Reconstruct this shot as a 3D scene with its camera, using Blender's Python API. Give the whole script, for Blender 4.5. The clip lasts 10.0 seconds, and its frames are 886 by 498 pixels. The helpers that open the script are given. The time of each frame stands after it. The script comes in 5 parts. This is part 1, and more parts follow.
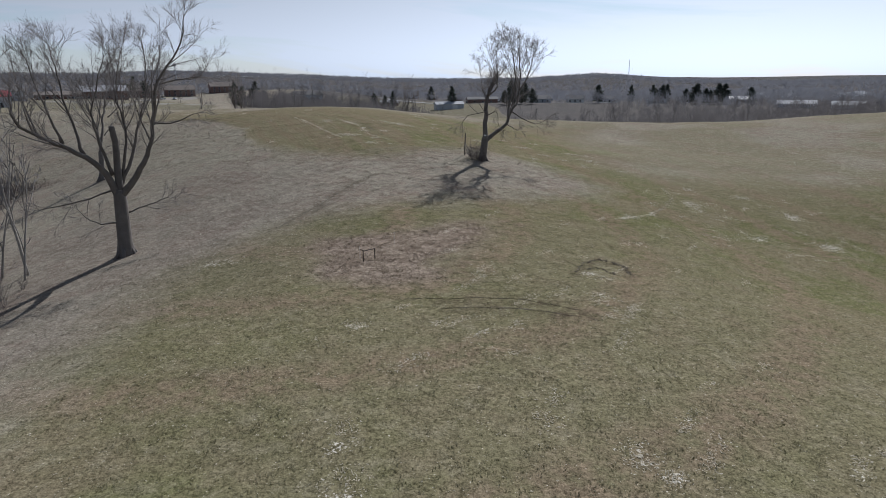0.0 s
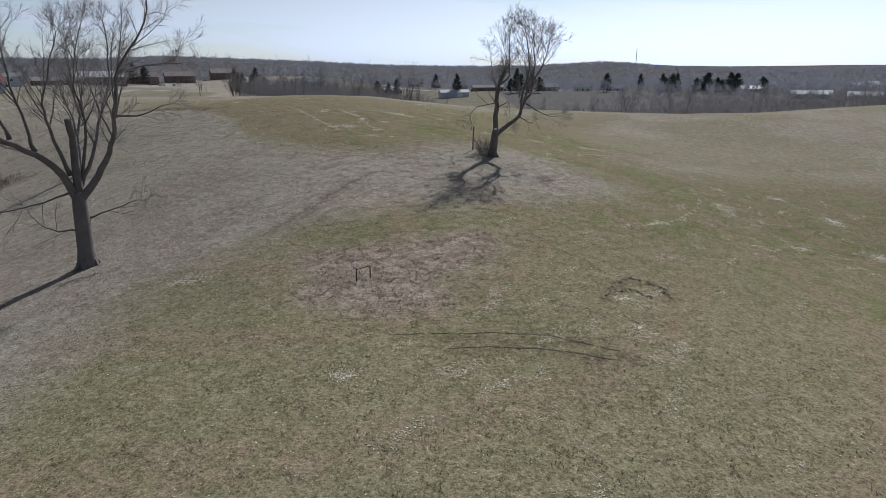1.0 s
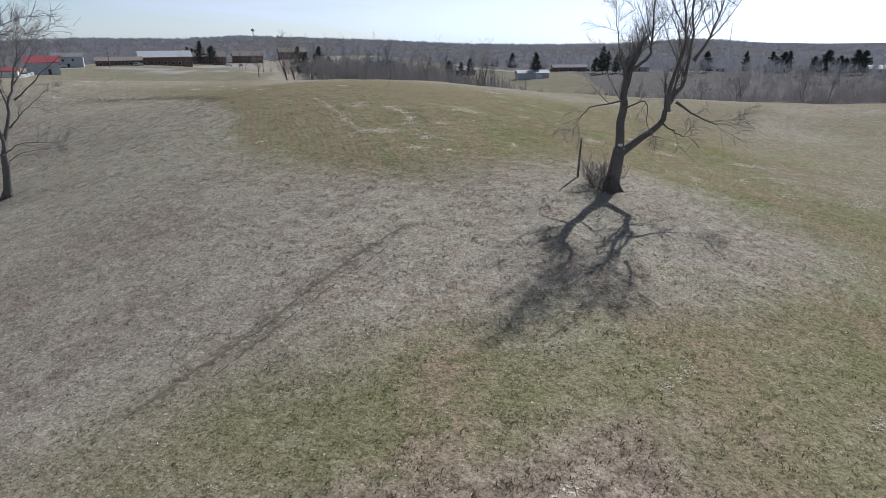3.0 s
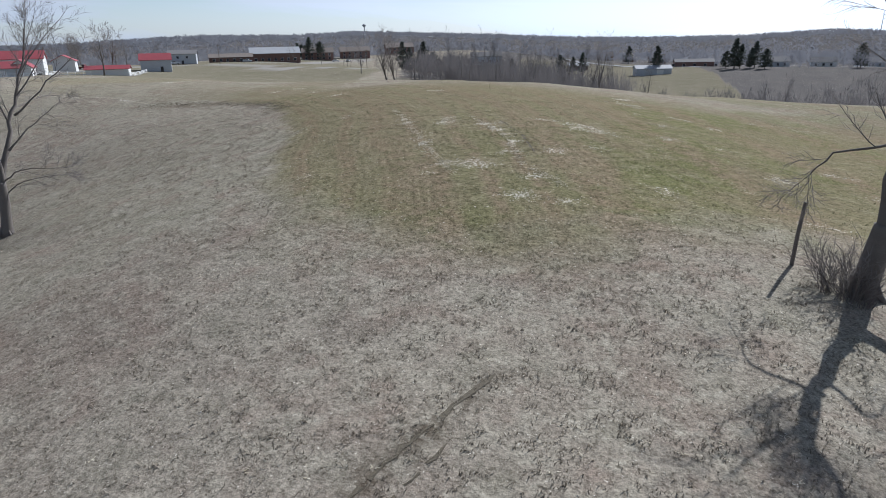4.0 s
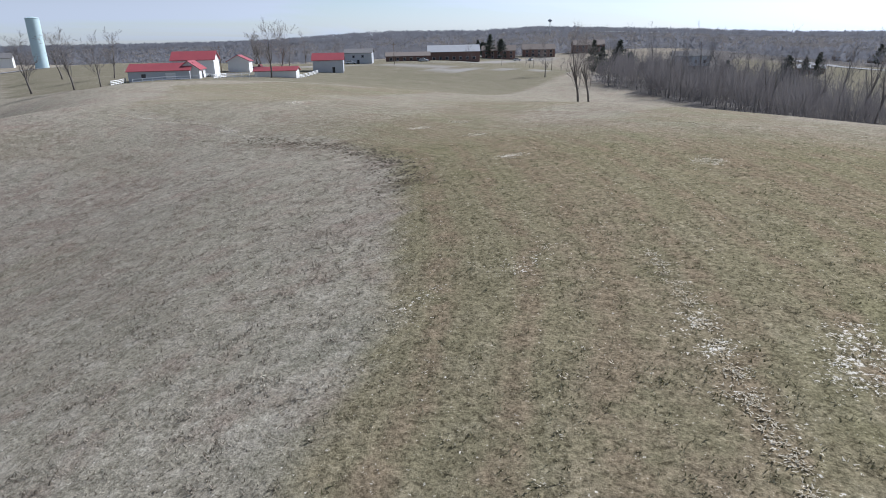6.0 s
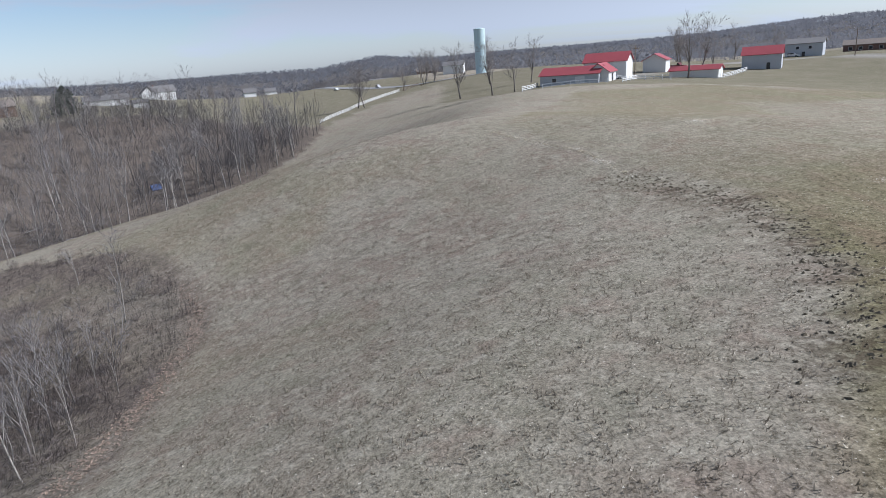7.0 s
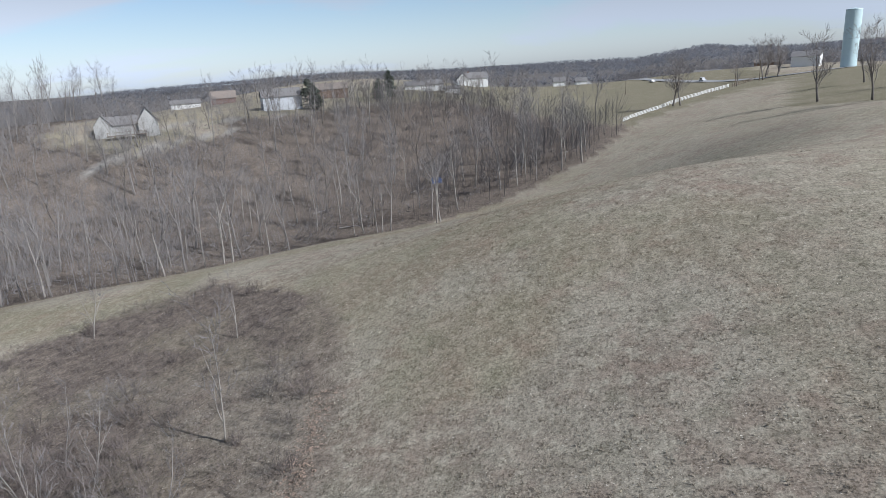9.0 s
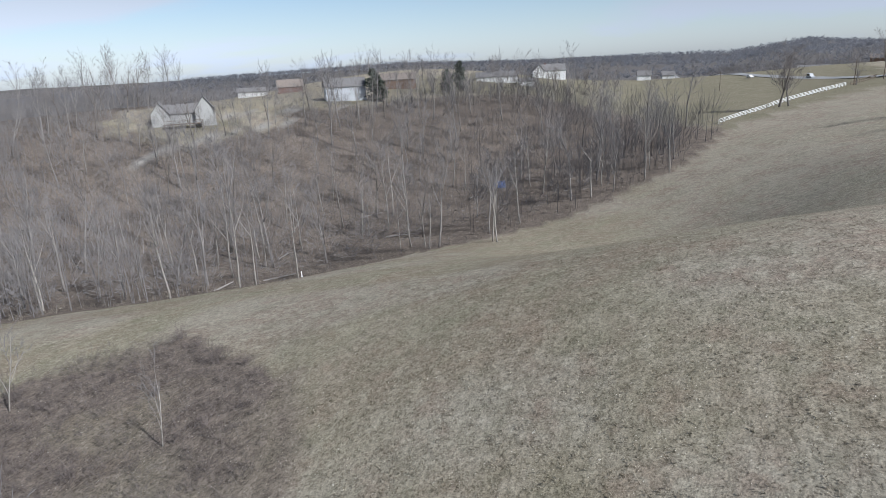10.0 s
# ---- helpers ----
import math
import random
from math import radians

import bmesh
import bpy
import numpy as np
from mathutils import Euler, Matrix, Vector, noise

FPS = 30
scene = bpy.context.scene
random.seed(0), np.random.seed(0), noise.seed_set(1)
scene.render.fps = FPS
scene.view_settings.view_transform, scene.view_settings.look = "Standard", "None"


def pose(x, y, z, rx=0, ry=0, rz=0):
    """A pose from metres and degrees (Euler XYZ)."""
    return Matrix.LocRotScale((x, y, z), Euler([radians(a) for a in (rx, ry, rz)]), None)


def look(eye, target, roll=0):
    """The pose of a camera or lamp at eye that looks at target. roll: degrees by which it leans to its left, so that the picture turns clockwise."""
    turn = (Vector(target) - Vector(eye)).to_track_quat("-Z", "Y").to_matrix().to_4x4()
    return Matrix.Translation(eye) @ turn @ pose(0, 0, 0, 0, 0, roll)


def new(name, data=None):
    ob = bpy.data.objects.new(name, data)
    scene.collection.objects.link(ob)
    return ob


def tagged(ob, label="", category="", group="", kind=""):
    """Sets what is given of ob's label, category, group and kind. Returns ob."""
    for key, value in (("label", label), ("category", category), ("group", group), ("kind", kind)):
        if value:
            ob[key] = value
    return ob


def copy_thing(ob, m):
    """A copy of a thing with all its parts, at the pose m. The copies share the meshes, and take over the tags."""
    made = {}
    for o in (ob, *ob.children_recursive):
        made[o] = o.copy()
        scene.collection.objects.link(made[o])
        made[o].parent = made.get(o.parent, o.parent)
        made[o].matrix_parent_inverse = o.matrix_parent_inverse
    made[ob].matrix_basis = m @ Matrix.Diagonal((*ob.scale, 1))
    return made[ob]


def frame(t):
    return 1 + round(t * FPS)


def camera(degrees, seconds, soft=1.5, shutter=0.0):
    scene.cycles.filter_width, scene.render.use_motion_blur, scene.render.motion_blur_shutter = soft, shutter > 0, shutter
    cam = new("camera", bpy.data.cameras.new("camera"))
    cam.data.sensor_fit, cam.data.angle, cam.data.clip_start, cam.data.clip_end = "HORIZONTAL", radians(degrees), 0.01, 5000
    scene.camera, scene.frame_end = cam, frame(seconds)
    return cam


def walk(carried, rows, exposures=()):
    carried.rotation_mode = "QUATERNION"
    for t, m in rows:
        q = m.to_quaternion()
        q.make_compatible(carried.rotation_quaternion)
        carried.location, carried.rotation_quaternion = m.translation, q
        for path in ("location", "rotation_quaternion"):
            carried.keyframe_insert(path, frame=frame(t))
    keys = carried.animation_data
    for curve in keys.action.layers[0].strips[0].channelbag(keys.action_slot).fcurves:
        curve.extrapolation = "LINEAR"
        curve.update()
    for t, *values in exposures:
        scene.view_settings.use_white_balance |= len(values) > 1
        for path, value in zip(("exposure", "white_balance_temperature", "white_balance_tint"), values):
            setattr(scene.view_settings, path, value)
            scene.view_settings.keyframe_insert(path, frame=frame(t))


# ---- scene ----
cam = camera(71.4, 10.0, soft=0.8)
PATH = [
    (0, (1.054, -0.183, 20.582), (1.016, 1.744, 20.049), -0.7),
    (0.5, (0.864, 2.088, 20.564), (0.819, 4.01, 20.013), -0.5),
    (1, (0.699, 6.594, 20.57), (0.65, 8.51, 20.001), -0.4),
    (1.5, (0.54, 11.948, 20.459), (0.488, 13.86, 19.874), -0.2),
    (2, (0.287, 18.587, 20.332), (0.237, 20.494, 19.731), -0.1),
    (2.5, (-0.092, 26.282, 20.188), (-0.286, 28.176, 19.576), -0.4),
    (2.7, (-0.432, 29.634, 20.163), (-0.653, 31.523, 19.543), -0.5),
    (3.8, (-3.119, 48.129, 20.291), (-3.634, 49.954, 19.654), -1.1),
    (4, (-4.042, 51.504, 20.367), (-4.629, 53.306, 19.728), -1.2),
    (4.5, (-6.912, 59.72, 20.75), (-7.73, 61.428, 20.106), -1.9),
    (5, (-10.651, 67.562, 21.261), (-11.531, 69.236, 20.61), -1.7),
    (5.2, (-12.332, 70.552, 21.362), (-13.231, 72.216, 20.711), -1.6),
    (6.3, (-23.111, 87.06, 21.884), (-24.368, 88.478, 21.246), -2.0),
    (6.4, (-24.247, 88.432, 21.893), (-25.603, 89.754, 21.248), -3.0),
    (6.5, (-25.458, 89.712, 21.914), (-26.897, 90.951, 21.285), -2.8),
    (7, (-31.415, 95.996, 22.315), (-33.229, 96.596, 21.725), -4.7),
    (7.5, (-38.027, 100.897, 22.34), (-39.951, 100.903, 21.793), -5.6),
    (8, (-44.098, 102.83, 22.38), (-46.01, 102.6, 21.841), -5.3),
    (8.5, (-50.276, 103.202, 22.365), (-52.178, 102.91, 21.819), -4.5),
    (9, (-57.947, 102.908, 22.292), (-59.842, 102.593, 21.736), -3.8),
    (9.3, (-63.044, 102.673, 22.33), (-64.931, 102.324, 21.768), -3.5),
    (9.5, (-66.492, 102.702, 22.249), (-68.374, 102.326, 21.685), -3.2),
    (10, (-75.394, 102.58, 22.301), (-77.234, 102.044, 21.73), -3.0),
]
EXPOSURES = [(0, 0.04, 6080, 11), (1.5, 0.22, 6000, 10.5), (2.5, 0.34, 5980, 10), (4.5, 0.49, 5900, 10.5), (6.5, 0.59, 5880, 12), (7.5, 0.57, 5930, 11), (10, 0.57, 6040, 9.5)]
walk(cam, [(t, look(eye, target, roll)) for t, eye, target, roll in PATH], EXPOSURES)

# ---- light ----
SUN_EL, SUN_AZ = 39.0, 24.0          # degrees above the horizon, degrees east of north (+y)
world = bpy.data.worlds.new("sky")
scene.world = world
world.use_nodes = True
wn, wl = world.node_tree.nodes, world.node_tree.links
wn.clear()
w_out, w_bg = wn.new("ShaderNodeOutputWorld"), wn.new("ShaderNodeBackground")
sky = wn.new("ShaderNodeTexSky")
sky.sky_type, sky.sun_disc = "NISHITA", False
sky.sun_elevation, sky.sun_rotation = radians(SUN_EL), radians(SUN_AZ)
sky.air_density, sky.dust_density, sky.ozone_density = 1.0, 0.4, 3.5
# thin level streaks of high cloud
w_co, w_sep = wn.new("ShaderNodeTexCoord"), wn.new("ShaderNodeSeparateXYZ")
wl.new(w_co.outputs["Generated"], w_sep.inputs[0])


def w_math(op, a, b):
    m = wn.new("ShaderNodeMath")
    m.operation = op
    for sock, v in zip(m.inputs, (a, b)):
        if isinstance(v, (int, float)):
            sock.default_value = v
        else:
            wl.new(v, sock)
    return m.outputs[0]


w_vec = wn.new("ShaderNodeCombineXYZ")
wl.new(w_math("MULTIPLY", w_sep.outputs[0], 1.3), w_vec.inputs[0])
wl.new(w_math("MULTIPLY", w_sep.outputs[1], 1.3), w_vec.inputs[1])
wl.new(w_math("ADD", w_math("MULTIPLY", w_sep.outputs[2], 11.0), w_math("MULTIPLY", w_sep.outputs[0], 0.8)), w_vec.inputs[2])
cirrus = wn.new("ShaderNodeTexNoise")
cirrus.inputs["Scale"].default_value, cirrus.inputs["Detail"].default_value = 1.25, 7.0
cirrus.inputs["Roughness"].default_value, cirrus.inputs["Distortion"].default_value = 0.52, 0.5
wl.new(w_vec.outputs[0], cirrus.inputs["Vector"])
w_veil = wn.new("ShaderNodeMapRange")
w_veil.inputs["From Min"].default_value, w_veil.inputs["From Max"].default_value = 0.38, 0.54
w_veil.inputs["To Min"].default_value, w_veil.inputs["To Max"].default_value = 0.0, 1.0
wl.new(cirrus.outputs["Fac"], w_veil.inputs["Value"])
w_low = wn.new("ShaderNodeMapRange")          # the veil thickens towards the horizon
w_low.inputs["From Min"].default_value, w_low.inputs["From Max"].default_value = 0.0, 0.20
w_low.inputs["To Min"].default_value, w_low.inputs["To Max"].default_value = 0.60, 0.0
wl.new(w_sep.outputs[2], w_low.inputs["Value"])
w_grey, w_tint, w_mix = wn.new("ShaderNodeRGBToBW"), wn.new("ShaderNodeMixRGB"), wn.new("ShaderNodeMixRGB")
wl.new(sky.outputs["Color"], w_grey.inputs[0])
w_tint.blend_type = "MULTIPLY"
w_tint.inputs[0].default_value = 1.0
w_tint.inputs[2].default_value = (1.02, 1.13, 1.30, 1)
w_dir = wn.new("ShaderNodeVectorMath")          # high cloud scatters more light forward, on the sun's side
w_dir.operation = "DOT_PRODUCT"
w_dir.inputs[1].default_value = (math.sin(radians(SUN_AZ)) * math.cos(radians(SUN_EL)), math.cos(radians(SUN_AZ)) * math.cos(radians(SUN_EL)), math.sin(radians(SUN_EL)))
wl.new(w_co.outputs["Generated"], w_dir.inputs[0])
w_glow = w_math("MAXIMUM", w_dir.outputs["Value"], 0.0)
w_lit = w_math("ADD", w_math("MULTIPLY", w_glow, 0.18), 0.89)
wl.new(w_math("MULTIPLY", w_grey.outputs[0], w_lit), w_tint.inputs[1])
wl.new(w_math("MAXIMUM", w_veil.outputs[0], w_low.outputs[0]), w_mix.inputs["Fac"])
wl.new(sky.outputs["Color"], w_mix.inputs[1])
wl.new(w_tint.outputs["Color"], w_mix.inputs[2])
wl.new(w_mix.outputs["Color"], w_bg.inputs["Color"])
w_bg.inputs["Strength"].default_value = 0.077
wl.new(w_bg.outputs["Background"], w_out.inputs["Surface"])

sun = new("sun", bpy.data.lights.new("sun", "SUN"))
sun.data.energy, sun.data.angle, sun.data.color = 3.9, radians(0.6), (1.0, 0.97, 0.93)
sun_way = Vector((math.sin(radians(SUN_AZ)) * math.cos(radians(SUN_EL)), math.cos(radians(SUN_AZ)) * math.cos(radians(SUN_EL)), math.sin(radians(SUN_EL))))
sun.matrix_world = look(sun_way * 500, (0, 0, 0))

# ---- noise, terrain ----


def lattice(ix, iy, seed):
    h = (ix.astype(np.int64) * 374761393 + iy.astype(np.int64) * 668265263 + seed * 974711) & 0x7FFFFFFF
    h = ((h ^ (h >> 13)) * 1274126177) & 0x7FFFFFFF
    return ((h ^ (h >> 16)) & 0xFFFF) / 65535.0


def vnoise(x, y, size, seed=1):
    """Smooth noise from 0 to 1 on a lattice of that size."""
    x, y = np.asarray(x, float) / size, np.asarray(y, float) / size
    ix, iy = np.floor(x), np.floor(y)
    fx, fy = x - ix, y - iy
    fx, fy = fx * fx * (3 - 2 * fx), fy * fy * (3 - 2 * fy)
    a, b = lattice(ix, iy, seed), lattice(ix + 1, iy, seed)
    c, d = lattice(ix, iy + 1, seed), lattice(ix + 1, iy + 1, seed)
    return (a * (1 - fx) + b * fx) * (1 - fy) + (c * (1 - fx) + d * fx) * fy


def smooth(lo, hi, v):
    k = np.clip((v - lo) / (hi - lo), 0, 1)
    return k * k * (3 - 2 * k)


# amounts of the field's swells and hollows, row by row from south to north, west to east
NEAR_HILLS = [
    4.1, 0.5, 2, -4.7, 1.7, 0.1, 1.3,
    -2.7, 6.7, -3.1, 0.1, -0.8, 2.5, -4,
    7.6, -1, 0.2, -2.5, 4.4, 0.1, 2.8,
    -9.5, 9.2, -5.1, 3.7, 2.3, 2.6, -1.2,
    5.4, -2.5, 6, -2.2, 4.3, -0.9, 2.4,
    -0.4, -0.7, -4.2, 3.4, 0.8, 3.8, 1.1,
]
WIDE_HILLS = [
    6, 3.2, 2.5, 12.1, -9.6, 1.8, 3.1, 0.4, 1.8,
    14.1, 4.7, 1.2, 4.2, -12.1, 7.9, 2.5, -4.9, 4.3,
    0.9, -3.9, 11.3, -13.4, -8, 4.4, -3.9, 2.9, -0,
    4.5, -1.1, -4.2, 6.1, 16.3, 6.1, -0.7, 13.1, 0.5,
    6.6, 4, 13.7, 4, -9.8, -0.1, -4.3, -4.4, -0.3,
    3.9, -0.5, -7.2, 2.2, 16.7, 1.2, 0.1, 2.1, 1.8,
    2, 4.7, 7.6, 9.4, -17.1, -4.3, 5.6, 0.1, 0.2,
    0.2, 0.3, -4.5, 1.2, 16.9, 2.4, -1.2, -0.7, 2.5,
]
# the skyline all round: bearing, degrees above the eye
SKYLINE = [(-180, -0.2), (-140, -0.2), (-132, -0.25), (-126, 0.25), (-118, 0.45), (-109, 0.7), (-100, 0.6), (-90, 0.5), (-82, 0.25), (-76, 0.95), (-71, 0.35),
           (-57, 0.65), (-47, 0.75), (-38, 0.85), (-30, 0.85), (-24, 1.1), (-18, 0.85), (-5, 0.35), (3, 0.2), (10, 0.2), (17, 0.45), (23, 0.05), (33, 0.0), (60, 0.1), (120, 0.1), (180, -0.2)]


def height(x, y):
    x, y = np.asarray(x, float), np.asarray(y, float)
    z = np.zeros(np.broadcast(x, y).shape)
    for amounts, x0, y0, dx, dy, n, spread in ((NEAR_HILLS, -148, 25, 32, 28, 7, 22), (WIDE_HILLS, -480, -90, 85, 84, 9, 66)):
        for i, a in enumerate(amounts):
            z = z + a * np.exp(-((x - x0 - dx * (i % n)) ** 2 + (y - y0 - dy * (i // n)) ** 2) / (2 * spread * spread))
    z = z + 0.6 * np.exp(-((x - 3.5) ** 2 + (y - 78.5) ** 2) / 98.0)          # the knoll under the forked tree
    r = np.hypot(x + 60, y - 100)
    bear = np.degrees(np.arctan2(x + 60, y - 100))
    top = 21 + np.tan(np.radians(np.interp(bear, [b for b, _ in SKYLINE], [e for _, e in SKYLINE]))) * 1150 - 11
    roll = (vnoise(x, y, 260, 5) - 0.5) * 12 * smooth(560, 900, r)
    z = z + top * smooth(540, 1150, r) * (1 - 0.6 * smooth(1500, 3000, r)) + roll
    z = z + (vnoise(x, y, 9, 3) - 0.5) * 0.25 + (vnoise(x, y, 2.6, 4) - 0.5) * 0.09
    return z


def ground_z(x, y):
    return float(height(np.array([x]), np.array([y]))[0])


def inside(poly, x, y):
    hit = np.zeros(x.shape, bool)
    for (x1, y1), (x2, y2) in zip(poly, poly[1:] + poly[:1]):
        if y1 != y2:
            hit ^= ((y1 > y) != (y2 > y)) & (x < (x2 - x1) * (y - y1) / (y2 - y1) + x1)
    return hit


def line_distance(line, x, y):
    best = np.full(x.shape, 1e9)
    for (x1, y1), (x2, y2) in zip(line, line[1:]):
        k = np.clip(((x - x1) * (x2 - x1) + (y - y1) * (y2 - y1)) / ((x2 - x1) ** 2 + (y2 - y1) ** 2), 0, 1)
        best = np.minimum(best, np.hypot(x - x1 - k * (x2 - x1), y - y1 - k * (y2 - y1)))
    return best


# ---- materials ----


def material(name):
    m = bpy.data.materials.new(name)
    m.use_nodes = True
    return m, m.node_tree.nodes, m.node_tree.links, m.node_tree.nodes["Principled BSDF"]


def plain(name, colour, rough=0.8, vary=0.25, size=1.5, metal=0.0, bump=0.15, second=None, thin=0.0):
    """A worn surface: two scales of tone over one colour, with a fine relief."""
    m, n, l, b = material(name)
    co = n.new("ShaderNodeTexCoord")
    big, fine = n.new("ShaderNodeTexNoise"), n.new("ShaderNodeTexNoise")
    big.inputs["Scale"].default_value, big.inputs["Detail"].default_value = 1.0 / size, 5
    fine.inputs["Scale"].default_value, fine.inputs["Detail"].default_value = 14.0 / size, 4
    info = n.new("ShaderNodeObjectInfo")
    l.new(co.outputs["Object"], big.inputs["Vector"])
    l.new(co.outputs["Object"], fine.inputs["Vector"])
    add = n.new("ShaderNodeMath")
    add.operation = "ADD"
    l.new(big.outputs["Fac"], add.inputs[0])
    l.new(fine.outputs["Fac"], add.inputs[1])
    add2 = n.new("ShaderNodeMath")
    add2.operation = "MULTIPLY_ADD"
    l.new(info.outputs["Random"], add2.inputs[0])
    add2.inputs[1].default_value = 0.35
    l.new(add.outputs[0], add2.inputs[2])
    ramp = n.new("ShaderNodeMapRange")
    ramp.inputs["From Min"].default_value, ramp.inputs["From Max"].default_value = 0.7, 1.65
    l.new(add2.outputs[0], ramp.inputs["Value"])
    mix = n.new("ShaderNodeMixRGB")
    low = tuple(c * (1 - vary) for c in colour)
    high = second or tuple(min(0.9, c * (1 + vary)) for c in colour)
    mix.inputs[1].default_value, mix.inputs[2].default_value = (*low, 1), (*high, 1)
    l.new(ramp.outputs[0], mix.inputs["Fac"])
    l.new(mix.outputs["Color"], b.inputs["Base Color"])
    b.inputs["Roughness"].default_value, b.inputs["Metallic"].default_value = rough, metal
    if bump:
        bp = n.new("ShaderNodeBump")
        bp.inputs["Strength"].default_value, bp.inputs["Distance"].default_value = bump, 0.02
        l.new(fine.outputs["Fac"], bp.inputs["Height"])
        l.new(bp.outputs["Normal"], b.inputs["Normal"])
    if thin:          # sprays of twigs let part of the light through
        pass_, join = n.new("ShaderNodeBsdfTranslucent"), n.new("ShaderNodeMixShader")
        l.new(mix.outputs["Color"], pass_.inputs["Color"])
        join.inputs[0].default_value = thin
        l.new(b.outputs[0], join.inputs[1])
        l.new(pass_.outputs[0], join.inputs[2])
        l.new(join.outputs[0], n["Material Output"].inputs["Surface"])
    return m


def ground_material():
    m, n, l, b = material("pasture")
    co = n.new("ShaderNodeTexCoord")

    def tex(size, detail=4, rough=0.55, stretch=None):
        t = n.new("ShaderNodeTexNoise")
        t.inputs["Scale"].default_value, t.inputs["Detail"].default_value, t.inputs["Roughness"].default_value = 1 / size, detail, rough
        l.new(co.outputs["Object"], t.inputs["Vector"])
        return t.outputs["Fac"]

    def span(v, lo, hi):
        r = n.new("ShaderNodeMapRange")
        r.inputs["From Min"].default_value, r.inputs["From Max"].default_value = lo, hi
        l.new(v, r.inputs["Value"])
        return r.outputs[0]

    def mix(fac, a, c, kind="MIX"):
        x = n.new("ShaderNodeMixRGB")
        x.blend_type = kind
        for sock, v in ((x.inputs["Fac"], fac), (x.inputs[1], a), (x.inputs[2], c)):
            if isinstance(v, (int, float)):
                sock.default_value = v
            elif isinstance(v, tuple):
                sock.default_value = (*v, 1)
            else:
                l.new(v, sock)
        return x.outputs["Color"]

    def math_(op, a, c):
        x = n.new("ShaderNodeMath")
        x.operation = op
        for sock, v in ((x.inputs[0], a), (x.inputs[1], c)):
            if isinstance(v, (int, float)):
                sock.default_value = v
            else:
                l.new(v, sock)
        return x.outputs[0]

    def attr(name):
        a = n.new("ShaderNodeAttribute")
        a.attribute_name = name
        return a.outputs["Fac"]

    tufts, blades, clumps, patches, wide = tex(0.19, 4, 0.65), tex(0.075, 3, 0.7), tex(1.1, 5, 0.6), tex(7.0, 4), tex(34.0, 3)
    sods, flush = tex(0.55, 3, 0.6), tex(2.8, 4, 0.6)
    tan = mix(span(patches, 0.42, 0.60), (0.300, 0.272, 0.222), (0.256, 0.218, 0.178))
    tan = mix(math_("MULTIPLY", span(wide, 0.48, 0.62), 0.7), tan, (0.262, 0.242, 0.186))
    tan = mix(math_("MULTIPLY", span(flush, 0.52, 0.66), 0.6), tan, (0.262, 0.206, 0.168))
    tan = mix(math_("MULTIPLY", span(flush, 0.46, 0.34), 0.5), tan, (0.205, 0.196, 0.150))
    tan = mix(span(clumps, 0.46, 0.66), tan, (0.315, 0.288, 0.234))
    green = mix(span(patches, 0.44, 0.58), (0.158, 0.156, 0.078), (0.192, 0.166, 0.104))
    green = mix(span(wide, 0.45, 0.58), green, (0.190, 0.172, 0.104))
    green = mix(math_("MULTIPLY", span(flush, 0.50, 0.66), 0.45), green, (0.222, 0.182, 0.124))
    green = mix(span(clumps, 0.5, 0.8), green, (0.236, 0.212, 0.146))
    green = mix(attr("lush"), green, (0.138, 0.142, 0.066))
    band, lane = n.new("ShaderNodeMath"), n.new("ShaderNodeMath")          # browner swaths between the passes of the drill
    band.operation = lane.operation = "SINE"
    l.new(math_("ADD", math_("MULTIPLY", attr("rows"), 0.62), math_("MULTIPLY", wide, 5.0)), band.inputs[0])
    l.new(math_("ADD", math_("MULTIPLY", attr("rows"), 2.3), math_("MULTIPLY", patches, 7.0)), lane.inputs[0])
    green = mix(math_("MULTIPLY", span(band.outputs[0], 0.25, 0.95), span(clumps, 0.35, 0.60)), green, (0.215, 0.170, 0.116))
    green = mix(math_("MULTIPLY", math_("MULTIPLY", span(lane.outputs[0], -0.1, 0.9), attr("drilled")), span(clumps, 0.36, 0.58)), green, (0.200, 0.152, 0.102))
    green = mix(math_("MULTIPLY", attr("drilled"), 0.40), green, (0.212, 0.182, 0.124))
    col = mix(attr("green"), tan, green)
    col = mix(attr("dead"), col, mix(span(clumps, 0.40, 0.62), (0.205, 0.160, 0.128), (0.292, 0.238, 0.192)))
    col = mix(attr("litter"), col, mix(span(clumps, 0.35, 0.7), (0.132, 0.111, 0.097), (0.208, 0.176, 0.150)))
    col = mix(attr("lawn"), col, mix(span(patches, 0.4, 0.65), (0.190, 0.176, 0.128), (0.222, 0.200, 0.152)))
    col = mix(attr("woodland"), col, mix(span(patches, 0.3, 0.7), (0.112, 0.108, 0.110), (0.150, 0.140, 0.136)))
    row = n.new("ShaderNodeMath")
    row.operation = "SINE"
    l.new(math_("ADD", math_("MULTIPLY", attr("rows"), 11.0), math_("MULTIPLY", flush, 9.0)), row.inputs[0])
    rowed = math_("MULTIPLY", math_("MULTIPLY", row.outputs[0], math_("MULTIPLY", attr("drilled"), 0.085)), span(flush, 0.40, 0.62))
    # random tone of the sod; its dark end paints the shade between tufts
    grain = math_("ADD", math_("ADD", math_("MULTIPLY", span(tufts, 0.38, 0.62), 0.42), math_("MULTIPLY", span(blades, 0.38, 0.62), 0.42)), math_("MULTIPLY", span(sods, 0.36, 0.64), 0.16))
    shade = math_("ADD", grain, rowed)
